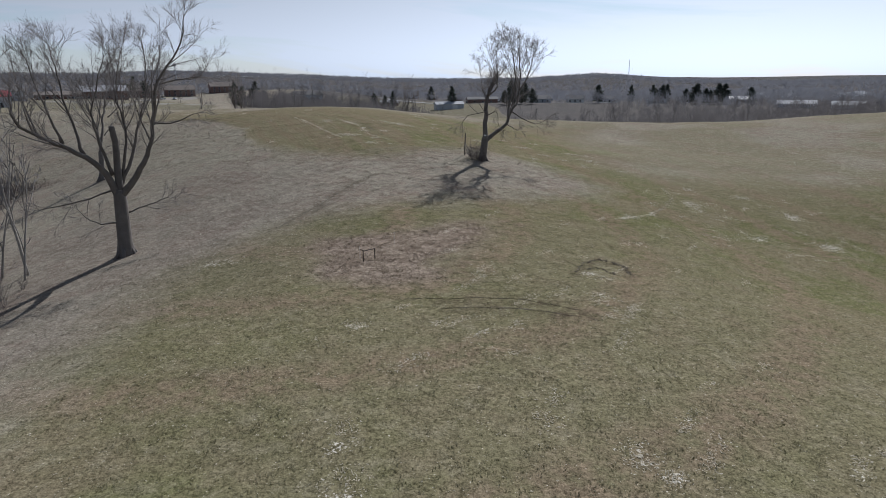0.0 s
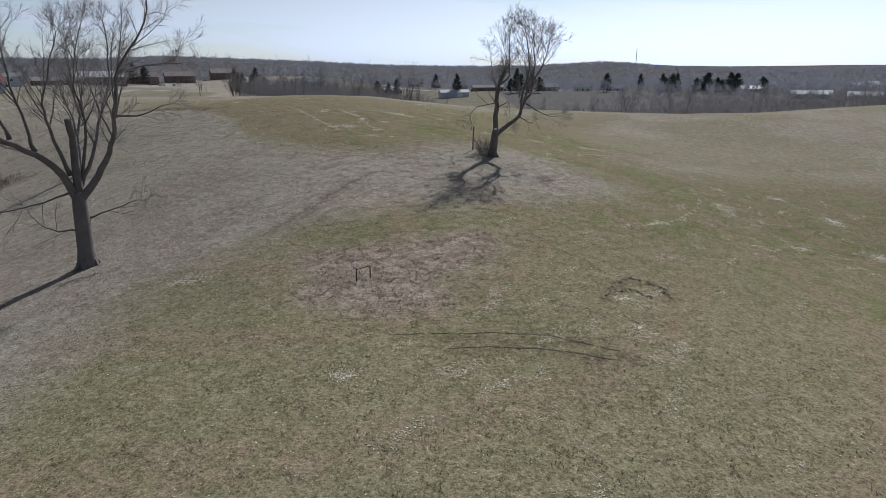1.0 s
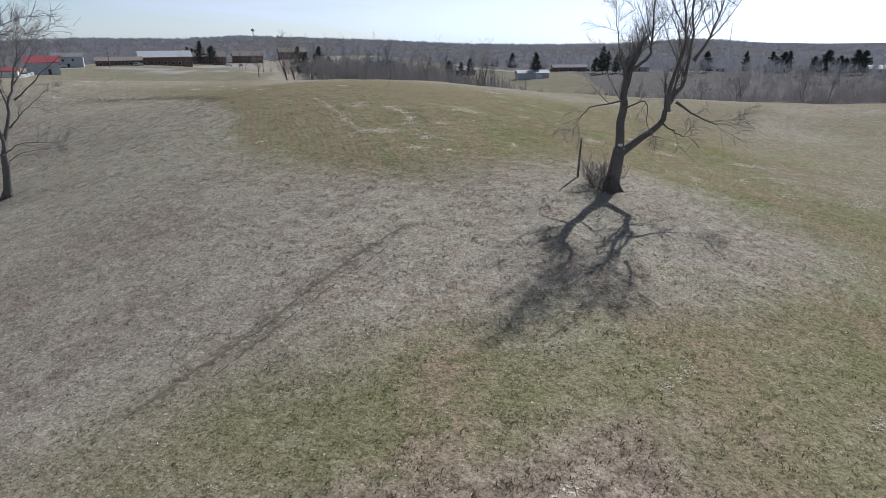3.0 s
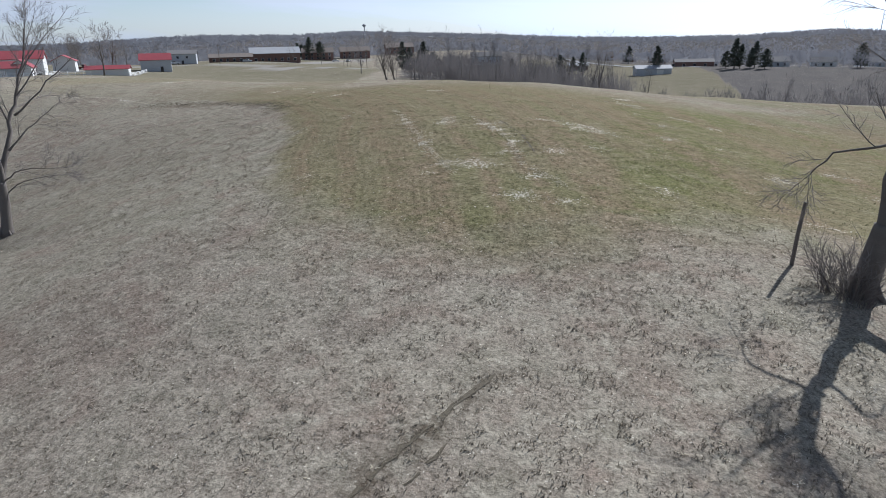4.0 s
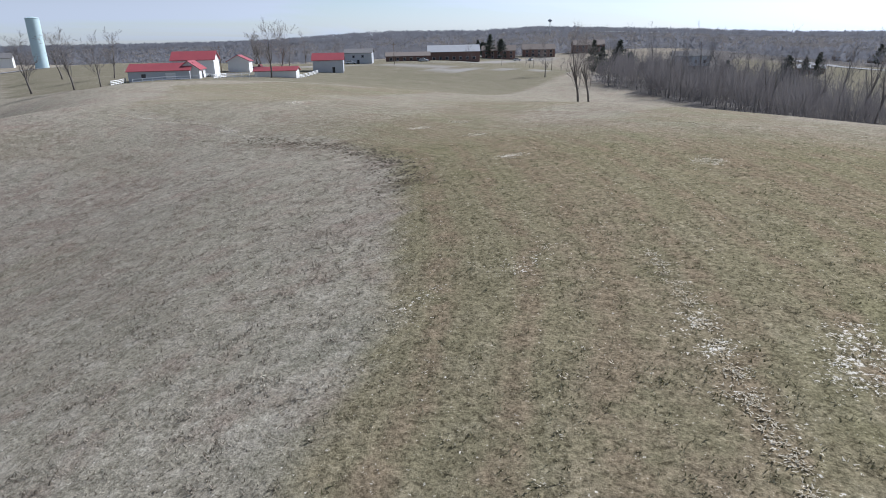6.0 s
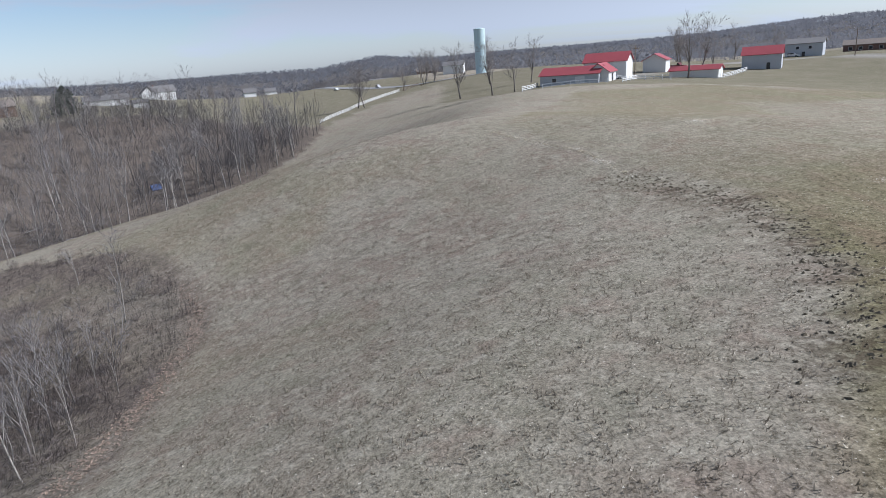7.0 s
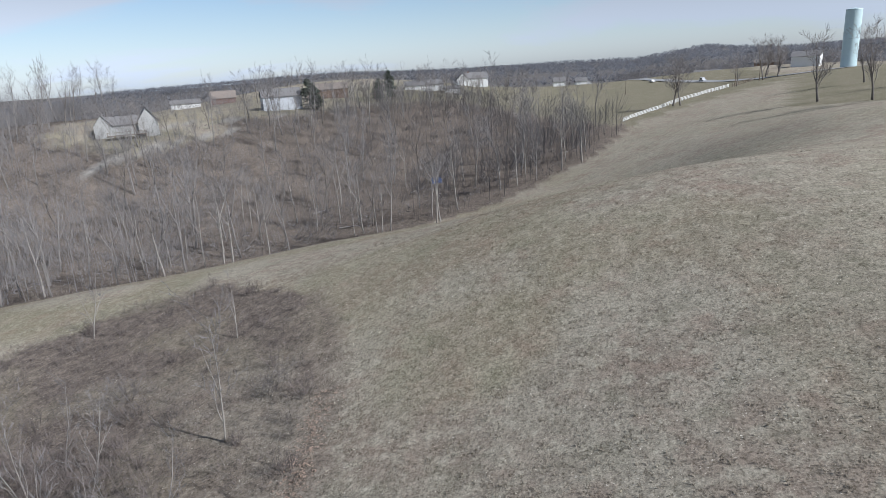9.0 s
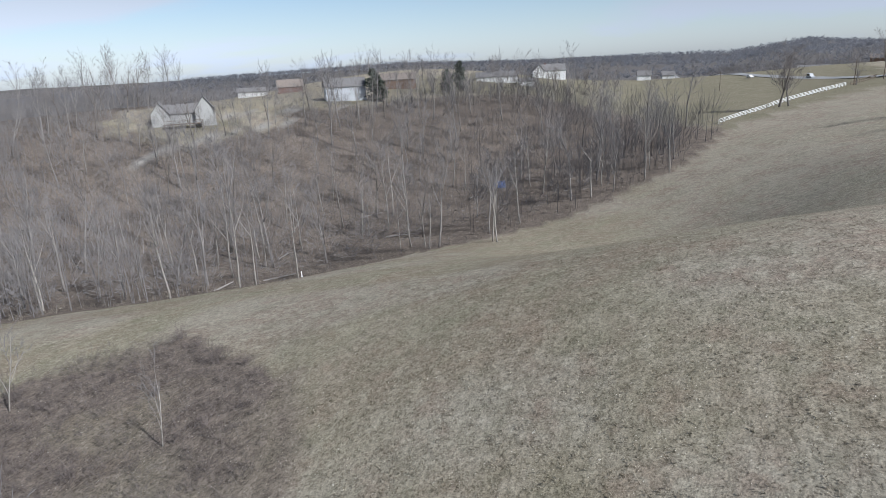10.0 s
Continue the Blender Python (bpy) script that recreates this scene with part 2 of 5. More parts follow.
    col = mix(math_("ADD", math_("MULTIPLY", attr("green"), 0.15), 0.64), col, mix(shade, (0.20, 0.192, 0.18), (1.84, 1.83, 1.81)), "MULTIPLY")
    # dark specks painted in for the small shadows that tufts cast
    col = mix(math_("MULTIPLY", span(tex(0.13, 2, 0.5), 0.58, 0.68), 0.62), col, (0.40, 0.38, 0.35), "MULTIPLY")
    straw = span(math_("ADD", tex(0.15, 5, 0.75), math_("MULTIPLY", attr("straw"), 0.24)), 0.64, 0.68)
    col = mix(straw, col, (0.68, 0.64, 0.56))
    mud = math_("MULTIPLY", attr("mud"), span(tex(0.35, 4), 0.40, 0.55))
    col = mix(mud, col, (0.085, 0.066, 0.048))
    col = mix(attr("gravel"), col, mix(span(clumps, 0.3, 0.7), (0.25, 0.235, 0.215), (0.34, 0.325, 0.30)))
    l.new(col, b.inputs["Base Color"])
    b.inputs["Roughness"].default_value = 0.95
    b.inputs["Specular IOR Level"].default_value = 0.0
    bp = n.new("ShaderNodeBump")
    bp.inputs["Strength"].default_value, bp.inputs["Distance"].default_value = 0.7, 0.06
    l.new(math_("ADD", math_("ADD", tufts, math_("MULTIPLY", blades, 0.3)), math_("ADD", math_("MULTIPLY", clumps, 0.5), math_("MULTIPLY", rowed, 0.4))), bp.inputs["Height"])
    l.new(bp.outputs["Normal"], b.inputs["Normal"])
    return m


PASTURE = ground_material()
BARK = plain("dark_bark", (0.150, 0.132, 0.118), 0.9, 0.35, 0.6, bump=0.5)
GREY_BARK = plain("grey_bark", (0.225, 0.208, 0.195), 0.9, 0.35, 0.7, bump=0.4)
PALE_BARK = plain("pale_bark", (0.31, 0.285, 0.255), 0.85, 0.35, 0.5, bump=0.4, second=(0.43, 0.40, 0.365))
SAPLING_BARK = plain("sapling_bark", (0.30, 0.275, 0.245), 0.85, 0.35, 0.5, bump=0.3, second=(0.42, 0.39, 0.355))
TWIGS = plain("twigs", (0.225, 0.202, 0.190), 0.9, 0.3, 1.5, bump=0, thin=0.3)
GREY_TWIGS = plain("grey_twigs", (0.185, 0.174, 0.172), 0.9, 0.3, 1.5, bump=0)
SCRUB = plain("scrub_stems", (0.150, 0.126, 0.118), 0.9, 0.35, 2.0, bump=0)
NEEDLES = plain("pine_needles", (0.068, 0.082, 0.062), 0.8, 0.4, 1.0, bump=0)
VALLEY_WOOD = plain("valley_twigs", (0.175, 0.164, 0.164), 0.95, 0.3, 12.0, bump=0, thin=0.5)
# bluer and paler than near twigs: the haze of distance is in this colour
HAZED_WOOD = plain("far_woods", (0.205, 0.210, 0.232), 0.95, 0.12, 60.0, bump=0, thin=0.55)
WHITE = plain("white_paint", (0.66, 0.66, 0.65), 0.6, 0.08, 2.0, bump=0.05)
GREY_SIDING = plain("grey_siding", (0.42, 0.44, 0.47), 0.6, 0.1, 2.0, bump=0.05)
BRICK = plain("brick", (0.175, 0.105, 0.088), 0.85, 0.25, 1.0)
BROWN = plain("brown_siding", (0.17, 0.115, 0.085), 0.8, 0.2, 1.0)
# a darker grey than the white paint, for the house with the wings
PALE_SIDING = plain("pale_grey_siding", (0.35, 0.35, 0.34), 0.7, 0.12, 2.0, bump=0.05)
RED_ROOF = plain("red_metal_roof", (0.33, 0.072, 0.082), 0.45, 0.15, 3.0, bump=0.05)
SHINGLE = plain("grey_shingles", (0.16, 0.155, 0.155), 0.9, 0.25, 1.0)
BROWN_SHINGLE = plain("brown_shingles", (0.19, 0.16, 0.14), 0.9, 0.25, 1.0)
PALE_ROOF = plain("pale_metal_roof", (0.36, 0.37, 0.39), 0.75, 0.1, 3.0, bump=0.03)
GLASS = plain("window_glass", (0.03, 0.035, 0.045), 0.08, 0.2, 1.0, bump=0)
STEEL = plain("rusty_steel", (0.050, 0.042, 0.038), 0.7, 0.4, 0.3, metal=0.3)
POLE = plain("weathered_pole", (0.16, 0.125, 0.095), 0.9, 0.3, 0.5)
TANK = plain("pale_blue_tank_paint", (0.50, 0.63, 0.66), 0.5, 0.14, 5.0, bump=0.02)
ASPHALT = plain("asphalt", (0.27, 0.27, 0.27), 0.9, 0.15, 2.0)
CLOD = plain("torn_turf", (0.105, 0.088, 0.062), 0.95, 0.4, 0.15, bump=0.6)
RUBBER = plain("rubber", (0.02, 0.02, 0.02), 0.8, 0.2, 0.3)

# ---- mesh building ----


class Shape:
    """Collects vertices and faces for one mesh."""

    def __init__(self):
        self.v, self.f = [], []

    def add(self, verts, faces):
        k = len(self.v)
        self.v.extend(tuple(p) for p in verts)
        self.f.extend(tuple(i + k for i in f) for f in faces)
        return self

    def box(self, x0, y0, z0, x1, y1, z1):
        c = [(x, y, z) for z in (z0, z1) for y in (y0, y1) for x in (x0, x1)]
        return self.add(c, [(0, 2, 3, 1), (4, 5, 7, 6), (0, 1, 5, 4), (2, 6, 7, 3), (0, 4, 6, 2), (1, 3, 7, 5)])

    def tube(self, pts, radii, sides=6, cap=True):
        pts = [Vector(p) for p in pts]
        rings = []
        side = Vector((1, 0, 0))
        for i, p in enumerate(pts):
            d = (pts[min(i + 1, len(pts) - 1)] - pts[max(i - 1, 0)])
            d = d.normalized() if d.length > 1e-9 else Vector((0, 0, 1))
            side = side - d * side.dot(d)
            if side.length < 0.05:
                side = d.orthogonal()
            side.normalize()
            up = d.cross(side)
            rings.append([p + (side * math.cos(a) + up * math.sin(a)) * radii[i] for a in (2 * math.pi * k / sides for k in range(sides))])
        faces = []
        for i in range(len(pts) - 1):
            for k in range(sides):
                a, b = i * sides + k, i * sides + (k + 1) % sides
                faces.append((a, b, b + sides, a + sides))
        if cap and sides > 3:
            faces.append(tuple(range(sides))[::-1])
            faces.append(tuple((len(pts) - 1) * sides + k for k in range(sides)))
        return self.add([p for r in rings for p in r], faces)

    def prism(self, outline, y0, y1):
        """An outline in x and z, drawn along y."""
        n = len(outline)
        v = [(x, y0, z) for x, z in outline] + [(x, y1, z) for x, z in outline]
        return self.add(v, [tuple(range(n)), tuple(range(2 * n - 1, n - 1, -1))] + [(i, i + n, (i + 1) % n + n, (i + 1) % n) for i in range(n)])

    def mesh(self, name, mat, shade=False):
        me = bpy.data.meshes.new(name)
        me.from_pydata(self.v, [], self.f)
        me.materials.append(mat)
        if shade:
            me.shade_smooth()
        return me


def part(name, shape, mat, parent, label="", at=None):
    me = shape if isinstance(shape, bpy.types.Mesh) else shape.mesh(name, mat)
    ob = new(name, me)
    ob.parent = parent
    if at is not None:
        ob.matrix_basis = at
    if label:
        tagged(ob, label)
    return ob


def thing(name, label, category, m=None, group=""):
    ob = tagged(new(name), label, category, group)
    if m is not None:
        ob.matrix_basis = m
    return ob


def on_ground(x, y, turn=0.0, sink=0.05):
    return pose(x, y, ground_z(x, y) - sink, 0, 0, turn)


# ---- ground ----
GREEN = [(-62, 126), (-48, 118), (-44, 113.5), (-39.7, 108), (-35.2, 102), (-32, 97.2), (-28.2, 88.5), (-25.2, 83), (-23.2, 80), (-20, 77.6), (-16, 76.6), (-10, 76), (-5, 79), (-1.6, 82),
         (5, 84), (13, 80), (19, 74), (16, 69), (11, 65), (3.7, 61), (-4, 57.5), (-8.5, 55.5), (-14.5, 51), (-18.5, 45), (-20, 38.5), (-18.5, 25), (-16, -40),
         (220, -60), (220, 205), (60, 210), (-45, 205), (-110, 215), (-140, 190), (-138, 160), (-112, 137), (-98, 127)]
BRUSH = [(-57.5, 87.2), (-66.7, 88.8), (-75, 91), (-82, 91.4), (-89, 89.4), (-97, 87), (-104, 83), (-108, 79), (-112.5, 70), (-109, 63), (-100, 57), (-85, 46), (-60, 36), (-42, 26), (-31, 33), (-36, 41), (-42.5, 50), (-50, 60), (-57, 72),
         (-58.5, 81)]
DEAD = [(-9.4, 43.4), (-8.2, 47.4), (-4.3, 49.3), (0.4, 51.2), (5.3, 53.4), (3.0, 48), (1.3, 43.6), (0.1, 40.6), (-1.3, 38.0), (-3.3, 36.7), (-6.8, 36.5), (-8.9, 39.4)]          # tussocky dead grass round the steel frame
WOODS = [(-124, 34), (-132, 50), (-154, 58), (-172, 76), (-181, 86), (-190, 96), (-201, 105), (-214, 116), (-247, 129), (-262, 122), (-300, 96), (-352, 62), (-330, 34), (-296, 6), (-290, -16), (-262, -4),
         (-234, -20), (-236, -56), (-262, -70), (-300, -60), (-330, -110), (-260, -170), (-160, -150), (-100, -60), (-112, 10)]
N_EDGE = [(-98, 126), (-62, 126), (-48, 118), (-44, 113.5), (-39.7, 108), (-35.2, 102), (-32, 97.2), (-28.2, 88.5), (-25.2, 83), (-23.2, 78), (-12, 52)]
# straw and bleached stubble: x, y, radius
STRAW = [(-4.5, 30.3, 0.6), (-2.3, 17.6, 0.7), (-3.1, 20.4, 0.5), (4.0, 27.4, 0.5), (4.6, 21.7, 0.5), (7.5, 19.1, 0.7), (8.6, 18.4, 0.5), (40.7, 70.2, 1.5), (31.6, 61.8, 1.1), (39.3, 61.9, 1.5),
         (11.4, 40.3, 0.9), (9.7, 35.4, 0.8), (36.3, 76.7, 1.0), (-23.9, 84.8, 0.5), (-16.2, 85.9, 0.5), (-14.7, 99.9, 0.6), (-12.8, 91.5, 0.7), (-9.4, 87.5, 0.7), (-9.4, 83.5, 0.9),
         (-7.2, 83.5, 0.5), (-6.5, 128, 1.4), (-26.6, 119.3, 0.9), (-55, 131, 1.0), (-47, 128, 0.9), (-38.4, 118.2, 0.9), (-79.8, 138.7, 1.4), (-53, 135, 1.1)]
STRAW_LINES = [[(17.0, 59.5), (21.5, 63.9), (25.4, 69.5), (27.3, 73.7), (27.6, 78)], [(-25.4, 103.7), (-23.4, 100.6), (-20.4, 95.5), (-17.3, 90.2), (-14.5, 86.2)],
               [(-17.7, 101.6), (-13.3, 95.2), (-11.0, 89.3), (-8.0, 86.1)], [(-98, 124.5), (-89.9, 125.2), (-79.4, 125.8), (-70.3, 124.5)]]
STRANDS = []
straw_rng = random.Random(19)          # short bleached rows in the near field
for _ in range(46):
    sx, sy, sl = straw_rng.uniform(-3, 24), straw_rng.uniform(16, 60), straw_rng.uniform(0.8, 3.0)
    STRANDS.append([(sx, sy), (sx + 0.55 * sl, sy + 0.83 * sl)])
for _ in range(48):
    sx, sy = straw_rng.uniform(24, 44), straw_rng.uniform(56, 78)
    STRANDS.append([(sx, sy), (sx + straw_rng.uniform(-1, 2.5), sy + straw_rng.uniform(-1.5, 1.5))])
MUD_LINES = [[(0, 34.6), (5, 34.8), (8.4, 33.6)], [(0.4, 33), (4.1, 33.3), (8.5, 32.5)], [(9.4, 40.5), (12, 45.2), (13.7, 44), (13.5, 41.9)], [(-14.1, 51.2), (-11.9, 56.7), (-9.9, 63.6), (-7.8, 68.5)],
             [(-12.5, 96.5), (-10.8, 92.5)]]
TORN = [(-72, 124), (-60, 123.6), (-51.3, 120), (-45.6, 115.2), (-41, 110.5)]          # rough torn edge of the drilled strip
VALLEY = [(-100, 296), (-64, 268), (-14, 228), (60, 194), (140, 180), (260, 190), (280, 420), (100, 380), (60, 300), (-20, 262), (-60, 330), (-95, 345), (-120, 345)]
LOWLAND = [(-95, 300), (280, 195), (620, 260), (760, 950), (-200, 950), (-110, 480)]
LAWNS = [[(-100, 215), (-140, 195), (-160, 175), (-215, 160), (-320, 200), (-330, 260), (-240, 420), (-150, 420), (-120, 330)],
         [(-300, 96), (-262, 122), (-247, 129), (-310, 200), (-640, 260), (-640, 90), (-430, 10), (-400, -20), (-350, 0), (-330, 30), (-360, 60)],
         [(-322, -12), (-304, -14), (-300, 2), (-316, 12)], [(-262, -42), (-244, -48), (-236, -28), (-258, -18)],
         [(-60, 300), (-10, 270), (30, 300), (20, 480), (-90, 500)]]

GRAVEL = [([(-190, 303), (-175, 300), (-155, 292)], 5), ([(-184, 325), (-201, 385), (-200, 412), (-195, 440), (-180, 456)], 4), ([(-181, 200), (-219, 252), (-202, 291)], 3),
          ([(-160, 292), (-120, 330), (-100, 420)], 2.5), ([(-217, -27), (-229, -24), (-244, -18), (-267, -4)], 1.6), ([(-300, 10), (-275, -25), (-262, -30)], 1.6)]


def axis(lo, hi, step, reach, growth):
    mid = list(np.arange(lo, hi + step, step))
    a, b, s = [], [], step
    while not a or a[-1] > lo - reach:
        s *= growth
        a.append((a[-1] if a else mid[0]) - s)
        b.append((b[-1] if b else mid[-1]) + s)
    return np.array(a[::-1] + mid + b)


LUSH = [(34, 51, 7, 4), (-9, 80, 9, 3.2), (-8, 52, 9, 3), (10, 60, 8, 3), (-16, 40, 4, 8), (-78, 95, 7, 3)]


def cover(x, y):
    """What grows or lies on the ground, as amounts from 0 to 1."""
    wob = 2.4 - 1.7 * smooth(78, 86, y) * smooth(-22, -27, x)          # the mown edge of the strip is crisp
    nx = x + (vnoise(x, y, 3.5, 11) - 0.5) * wob + (vnoise(x, y, 1.2, 12) - 0.5) * 0.8
    ny = y + (vnoise(x, y, 3.5, 13) - 0.5) * wob + (vnoise(x, y, 1.2, 14) - 0.5) * 0.8
    r = np.hypot(x + 60, y - 100)
    green = np.zeros_like(x)          # a ragged, gradual edge
    soft_edge = np.where(y < 86, 2.6, 1.0) * np.where(x < -22, 0.35, 1.0)
    for ox, oy in ((0, 0), (1.1, 0.4), (-0.9, 0.7), (0.2, -1.2), (-0.5, -0.6), (0.6, 1.1), (-1.2, -0.2), (1.0, -0.7)):
        green += 0.125 * inside(GREEN, nx + ox * soft_edge, ny + oy * soft_edge)
    far_side = np.maximum(smooth(118, 146, y), np.maximum(smooth(45, 78, -x) * smooth(100, 116, y), smooth(14, 34, x) * smooth(74, 96, y)))
    green = np.maximum(green, 0.34 * smooth(-48, -80, x) * smooth(132, 112, y) * smooth(0.30, 0.62, vnoise(x, y, 9, 72)))
    green = green * (1 - far_side * (0.45 + 0.4 * smooth(0.35, 0.65, vnoise(x, y, 11, 71))))
    litter = np.maximum(inside(BRUSH, nx, ny) * (0.55 + 0.45 * smooth(0.32, 0.56, vnoise(x, y, 4.2, 61))), inside(WOODS, nx, ny) * 1.0)
    dead = np.zeros_like(x)
    for ox, oy in ((0, 0), (1.2, 0.5), (-1.0, 0.8), (0.3, -1.3), (-0.6, -0.7)):
        dead += 0.18 * inside(DEAD, nx + ox, ny + oy)
    edge = np.exp(-(line_distance([(-57, 87.6), (-66, 89.4), (-75, 91.6), (-82, 92), (-89, 90), (-97, 87.6), (-104, 83.6)], nx, ny) / 1.0) ** 2) * 0.8
    # partly browner slope, partly the old tree's twig shade put into the colour
    bare = np.exp(-(((x + 26) / 17) ** 2 + ((y - 50) / 24) ** 2) ** 2) * 0.52 * (0.6 + 0.4 * vnoise(x, y, 4, 63))
    for hx, hy, a, b in ((-17.5, 66.5, 4.5, 2.0), (-14, 69.5, 4.0, 1.6), (-47, 81.5, 3.5, 2.5), (-43.5, 79.5, 5.0, 2.2), (-31, 43, 6.0, 7.0), (-27, 47, 3.5, 3.0)):          # dark tufty dips; the last two darken the ground below the old tree
        bare = np.maximum(bare, 0.5 * np.exp(-((nx - hx) / a) ** 2 - ((ny - hy) / b) ** 2) * (0.5 + 0.5 * vnoise(x, y, 1.3, 64)))
    litter = np.maximum(np.maximum(litter, bare), edge)
    woodland = smooth(480, 600, r + 60 * (vnoise(x, y, 60, 33) - 0.5))
    lawn = np.zeros_like(x)
    for p in LAWNS:
        lawn = np.maximum(lawn, inside(p, nx, ny) * 1.0)
    lawn = lawn * (1 - smooth(600, 700, r))
    litter = litter * (1 - 0.9 * lawn)
    woodland = np.maximum(woodland, np.maximum(inside(VALLEY, nx, ny), inside(LOWLAND, nx, ny)) * 0.9) * (1 - lawn)
    lush = np.zeros_like(x)
    for lx, ly, a, b in LUSH:
        lush = np.maximum(lush, np.exp(-((nx - lx) / a) ** 2 - ((ny - ly) / b) ** 2))
    lush = lush * smooth(0.25, 0.6, vnoise(x, y, 2.2, 41)) * 0.45
    straw = np.zeros_like(x)
    for sx, sy, sr in STRAW:
        straw = np.maximum(straw, 0.75 * np.exp(-((nx - sx) ** 2 + (ny - sy) ** 2) / (0.8 * sr * sr)))
    for ln in STRAW_LINES:
        straw = np.maximum(straw, 0.70 * np.exp(-(line_distance(ln, x + 0.35 * (nx - x), y + 0.35 * (ny - y)) / 0.36) ** 2) * smooth(0.35, 0.65, vnoise(x, y, 1.8, 23)))
    for ln in STRANDS:
        straw = np.maximum(straw, 0.30 * np.exp(-(line_distance(ln, x, y) / 0.34) ** 2))
    straw = np.maximum(straw, 0.45 * green * smooth(0.74, 0.88, vnoise(x, y, 2.4, 21)) * smooth(0.45, 0.7, vnoise(x, y, 24, 22)))
    mud = np.zeros_like(x)
    for ln in MUD_LINES:
        mud = np.maximum(mud, 0.9 * np.exp(-(line_distance(ln, x, y) / 0.36) ** 2))
    mud = np.maximum(mud, 0.85 * np.exp(-(line_distance(TORN, nx, ny) / 1.7) ** 2) * smooth(0.35, 0.6, vnoise(x, y, 1.0, 81)))
    gravel = np.zeros_like(x)
    for ln, w in GRAVEL:
        gravel = np.maximum(gravel, (line_distance(ln, nx, ny) < w) * 1.0)
    rows = line_distance(N_EDGE, x, y)
    return {"green": green, "litter": litter, "lawn": lawn, "lush": lush, "dead": dead, "straw": straw, "mud": mud, "gravel": gravel, "woodland": woodland, "rows": rows, "drilled": (green * (1 - smooth(26, 60, rows)) + 0.35 * (1 - green) * (1 - smooth(10, 30, rows))) * smooth(-3, -9, x) * smooth(74, 84, y)}


def build_ground():
    xs, ys = axis(-135, 45, 0.85, 4200, 1.06), axis(8, 150, 0.85, 4200, 1.06)
    x, y = (g.ravel() for g in np.meshgrid(xs, ys))
    z = height(x, y)
    nx_, ny_ = len(xs), len(ys)
    i = np.arange(nx_ * ny_).reshape(ny_, nx_)
    quads = np.stack([i[:-1, :-1], i[:-1, 1:], i[1:, 1:], i[1:, :-1]], -1).reshape(-1, 4)
    me = bpy.data.meshes.new("ground")
    me.vertices.add(len(x))
    me.vertices.foreach_set("co", np.stack([x, y, z], -1).ravel())
    me.loops.add(quads.size)
    me.loops.foreach_set("vertex_index", quads.ravel())
    me.polygons.add(len(quads))
    me.polygons.foreach_set("loop_start", np.arange(0, quads.size, 4))
    me.update()
    me.shade_smooth()
    for name, v in cover(x, y).items():
        me.attributes.new(name, "FLOAT", "POINT").data.foreach_set("value", v.astype(np.float32))
    me.materials.append(PASTURE)
    return tagged(new("ground", me), "rolling winter pasture of dormant tan and green grass", "ground", kind="structure")


ground = build_ground()


def grass_material():
    m, n, l, b = material("grass_blades")
    geo = n.new("ShaderNodeNewGeometry")

    def fac(name):
        at = n.new("ShaderNodeAttribute")
        at.attribute_name = name
        return at.outputs["Fac"]

    def pair(lo, hi):
        x = n.new("ShaderNodeMixRGB")
        x.inputs[1].default_value, x.inputs[2].default_value = (*lo, 1), (*hi, 1)
        l.new(geo.outputs["Random Per Island"], x.inputs["Fac"])
        return x.outputs["Color"]

    def blend(f, a, c):
        x = n.new("ShaderNodeMixRGB")
        l.new(f, x.inputs["Fac"])
        l.new(a, x.inputs[1])
        l.new(c, x.inputs[2])
        return x.outputs["Color"]

    col = blend(fac("green"), pair((0.150, 0.128, 0.100), (0.395, 0.350, 0.288)), pair((0.078, 0.078, 0.034), (0.36, 0.33, 0.225)))
    col = blend(fac("dead"), col, pair((0.105, 0.078, 0.060), (0.40, 0.33, 0.27)))
    col = blend(fac("straw"), col, pair((0.50, 0.44, 0.33), (0.74, 0.69, 0.58)))
    l.new(col, b.inputs["Base Color"])
    b.inputs["Roughness"].default_value = 0.9
    b.inputs["Specular IOR Level"].default_value = 0.15
    thin, join = n.new("ShaderNodeBsdfTranslucent"), n.new("ShaderNodeMixShader")
    l.new(col, thin.inputs["Color"])
    join.inputs[0].default_value = 0.45
    l.new(b.outputs[0], join.inputs[1])
    l.new(thin.outputs[0], join.inputs[2])
    l.new(join.outputs[0], n["Material Output"].inputs["Surface"])
    return m


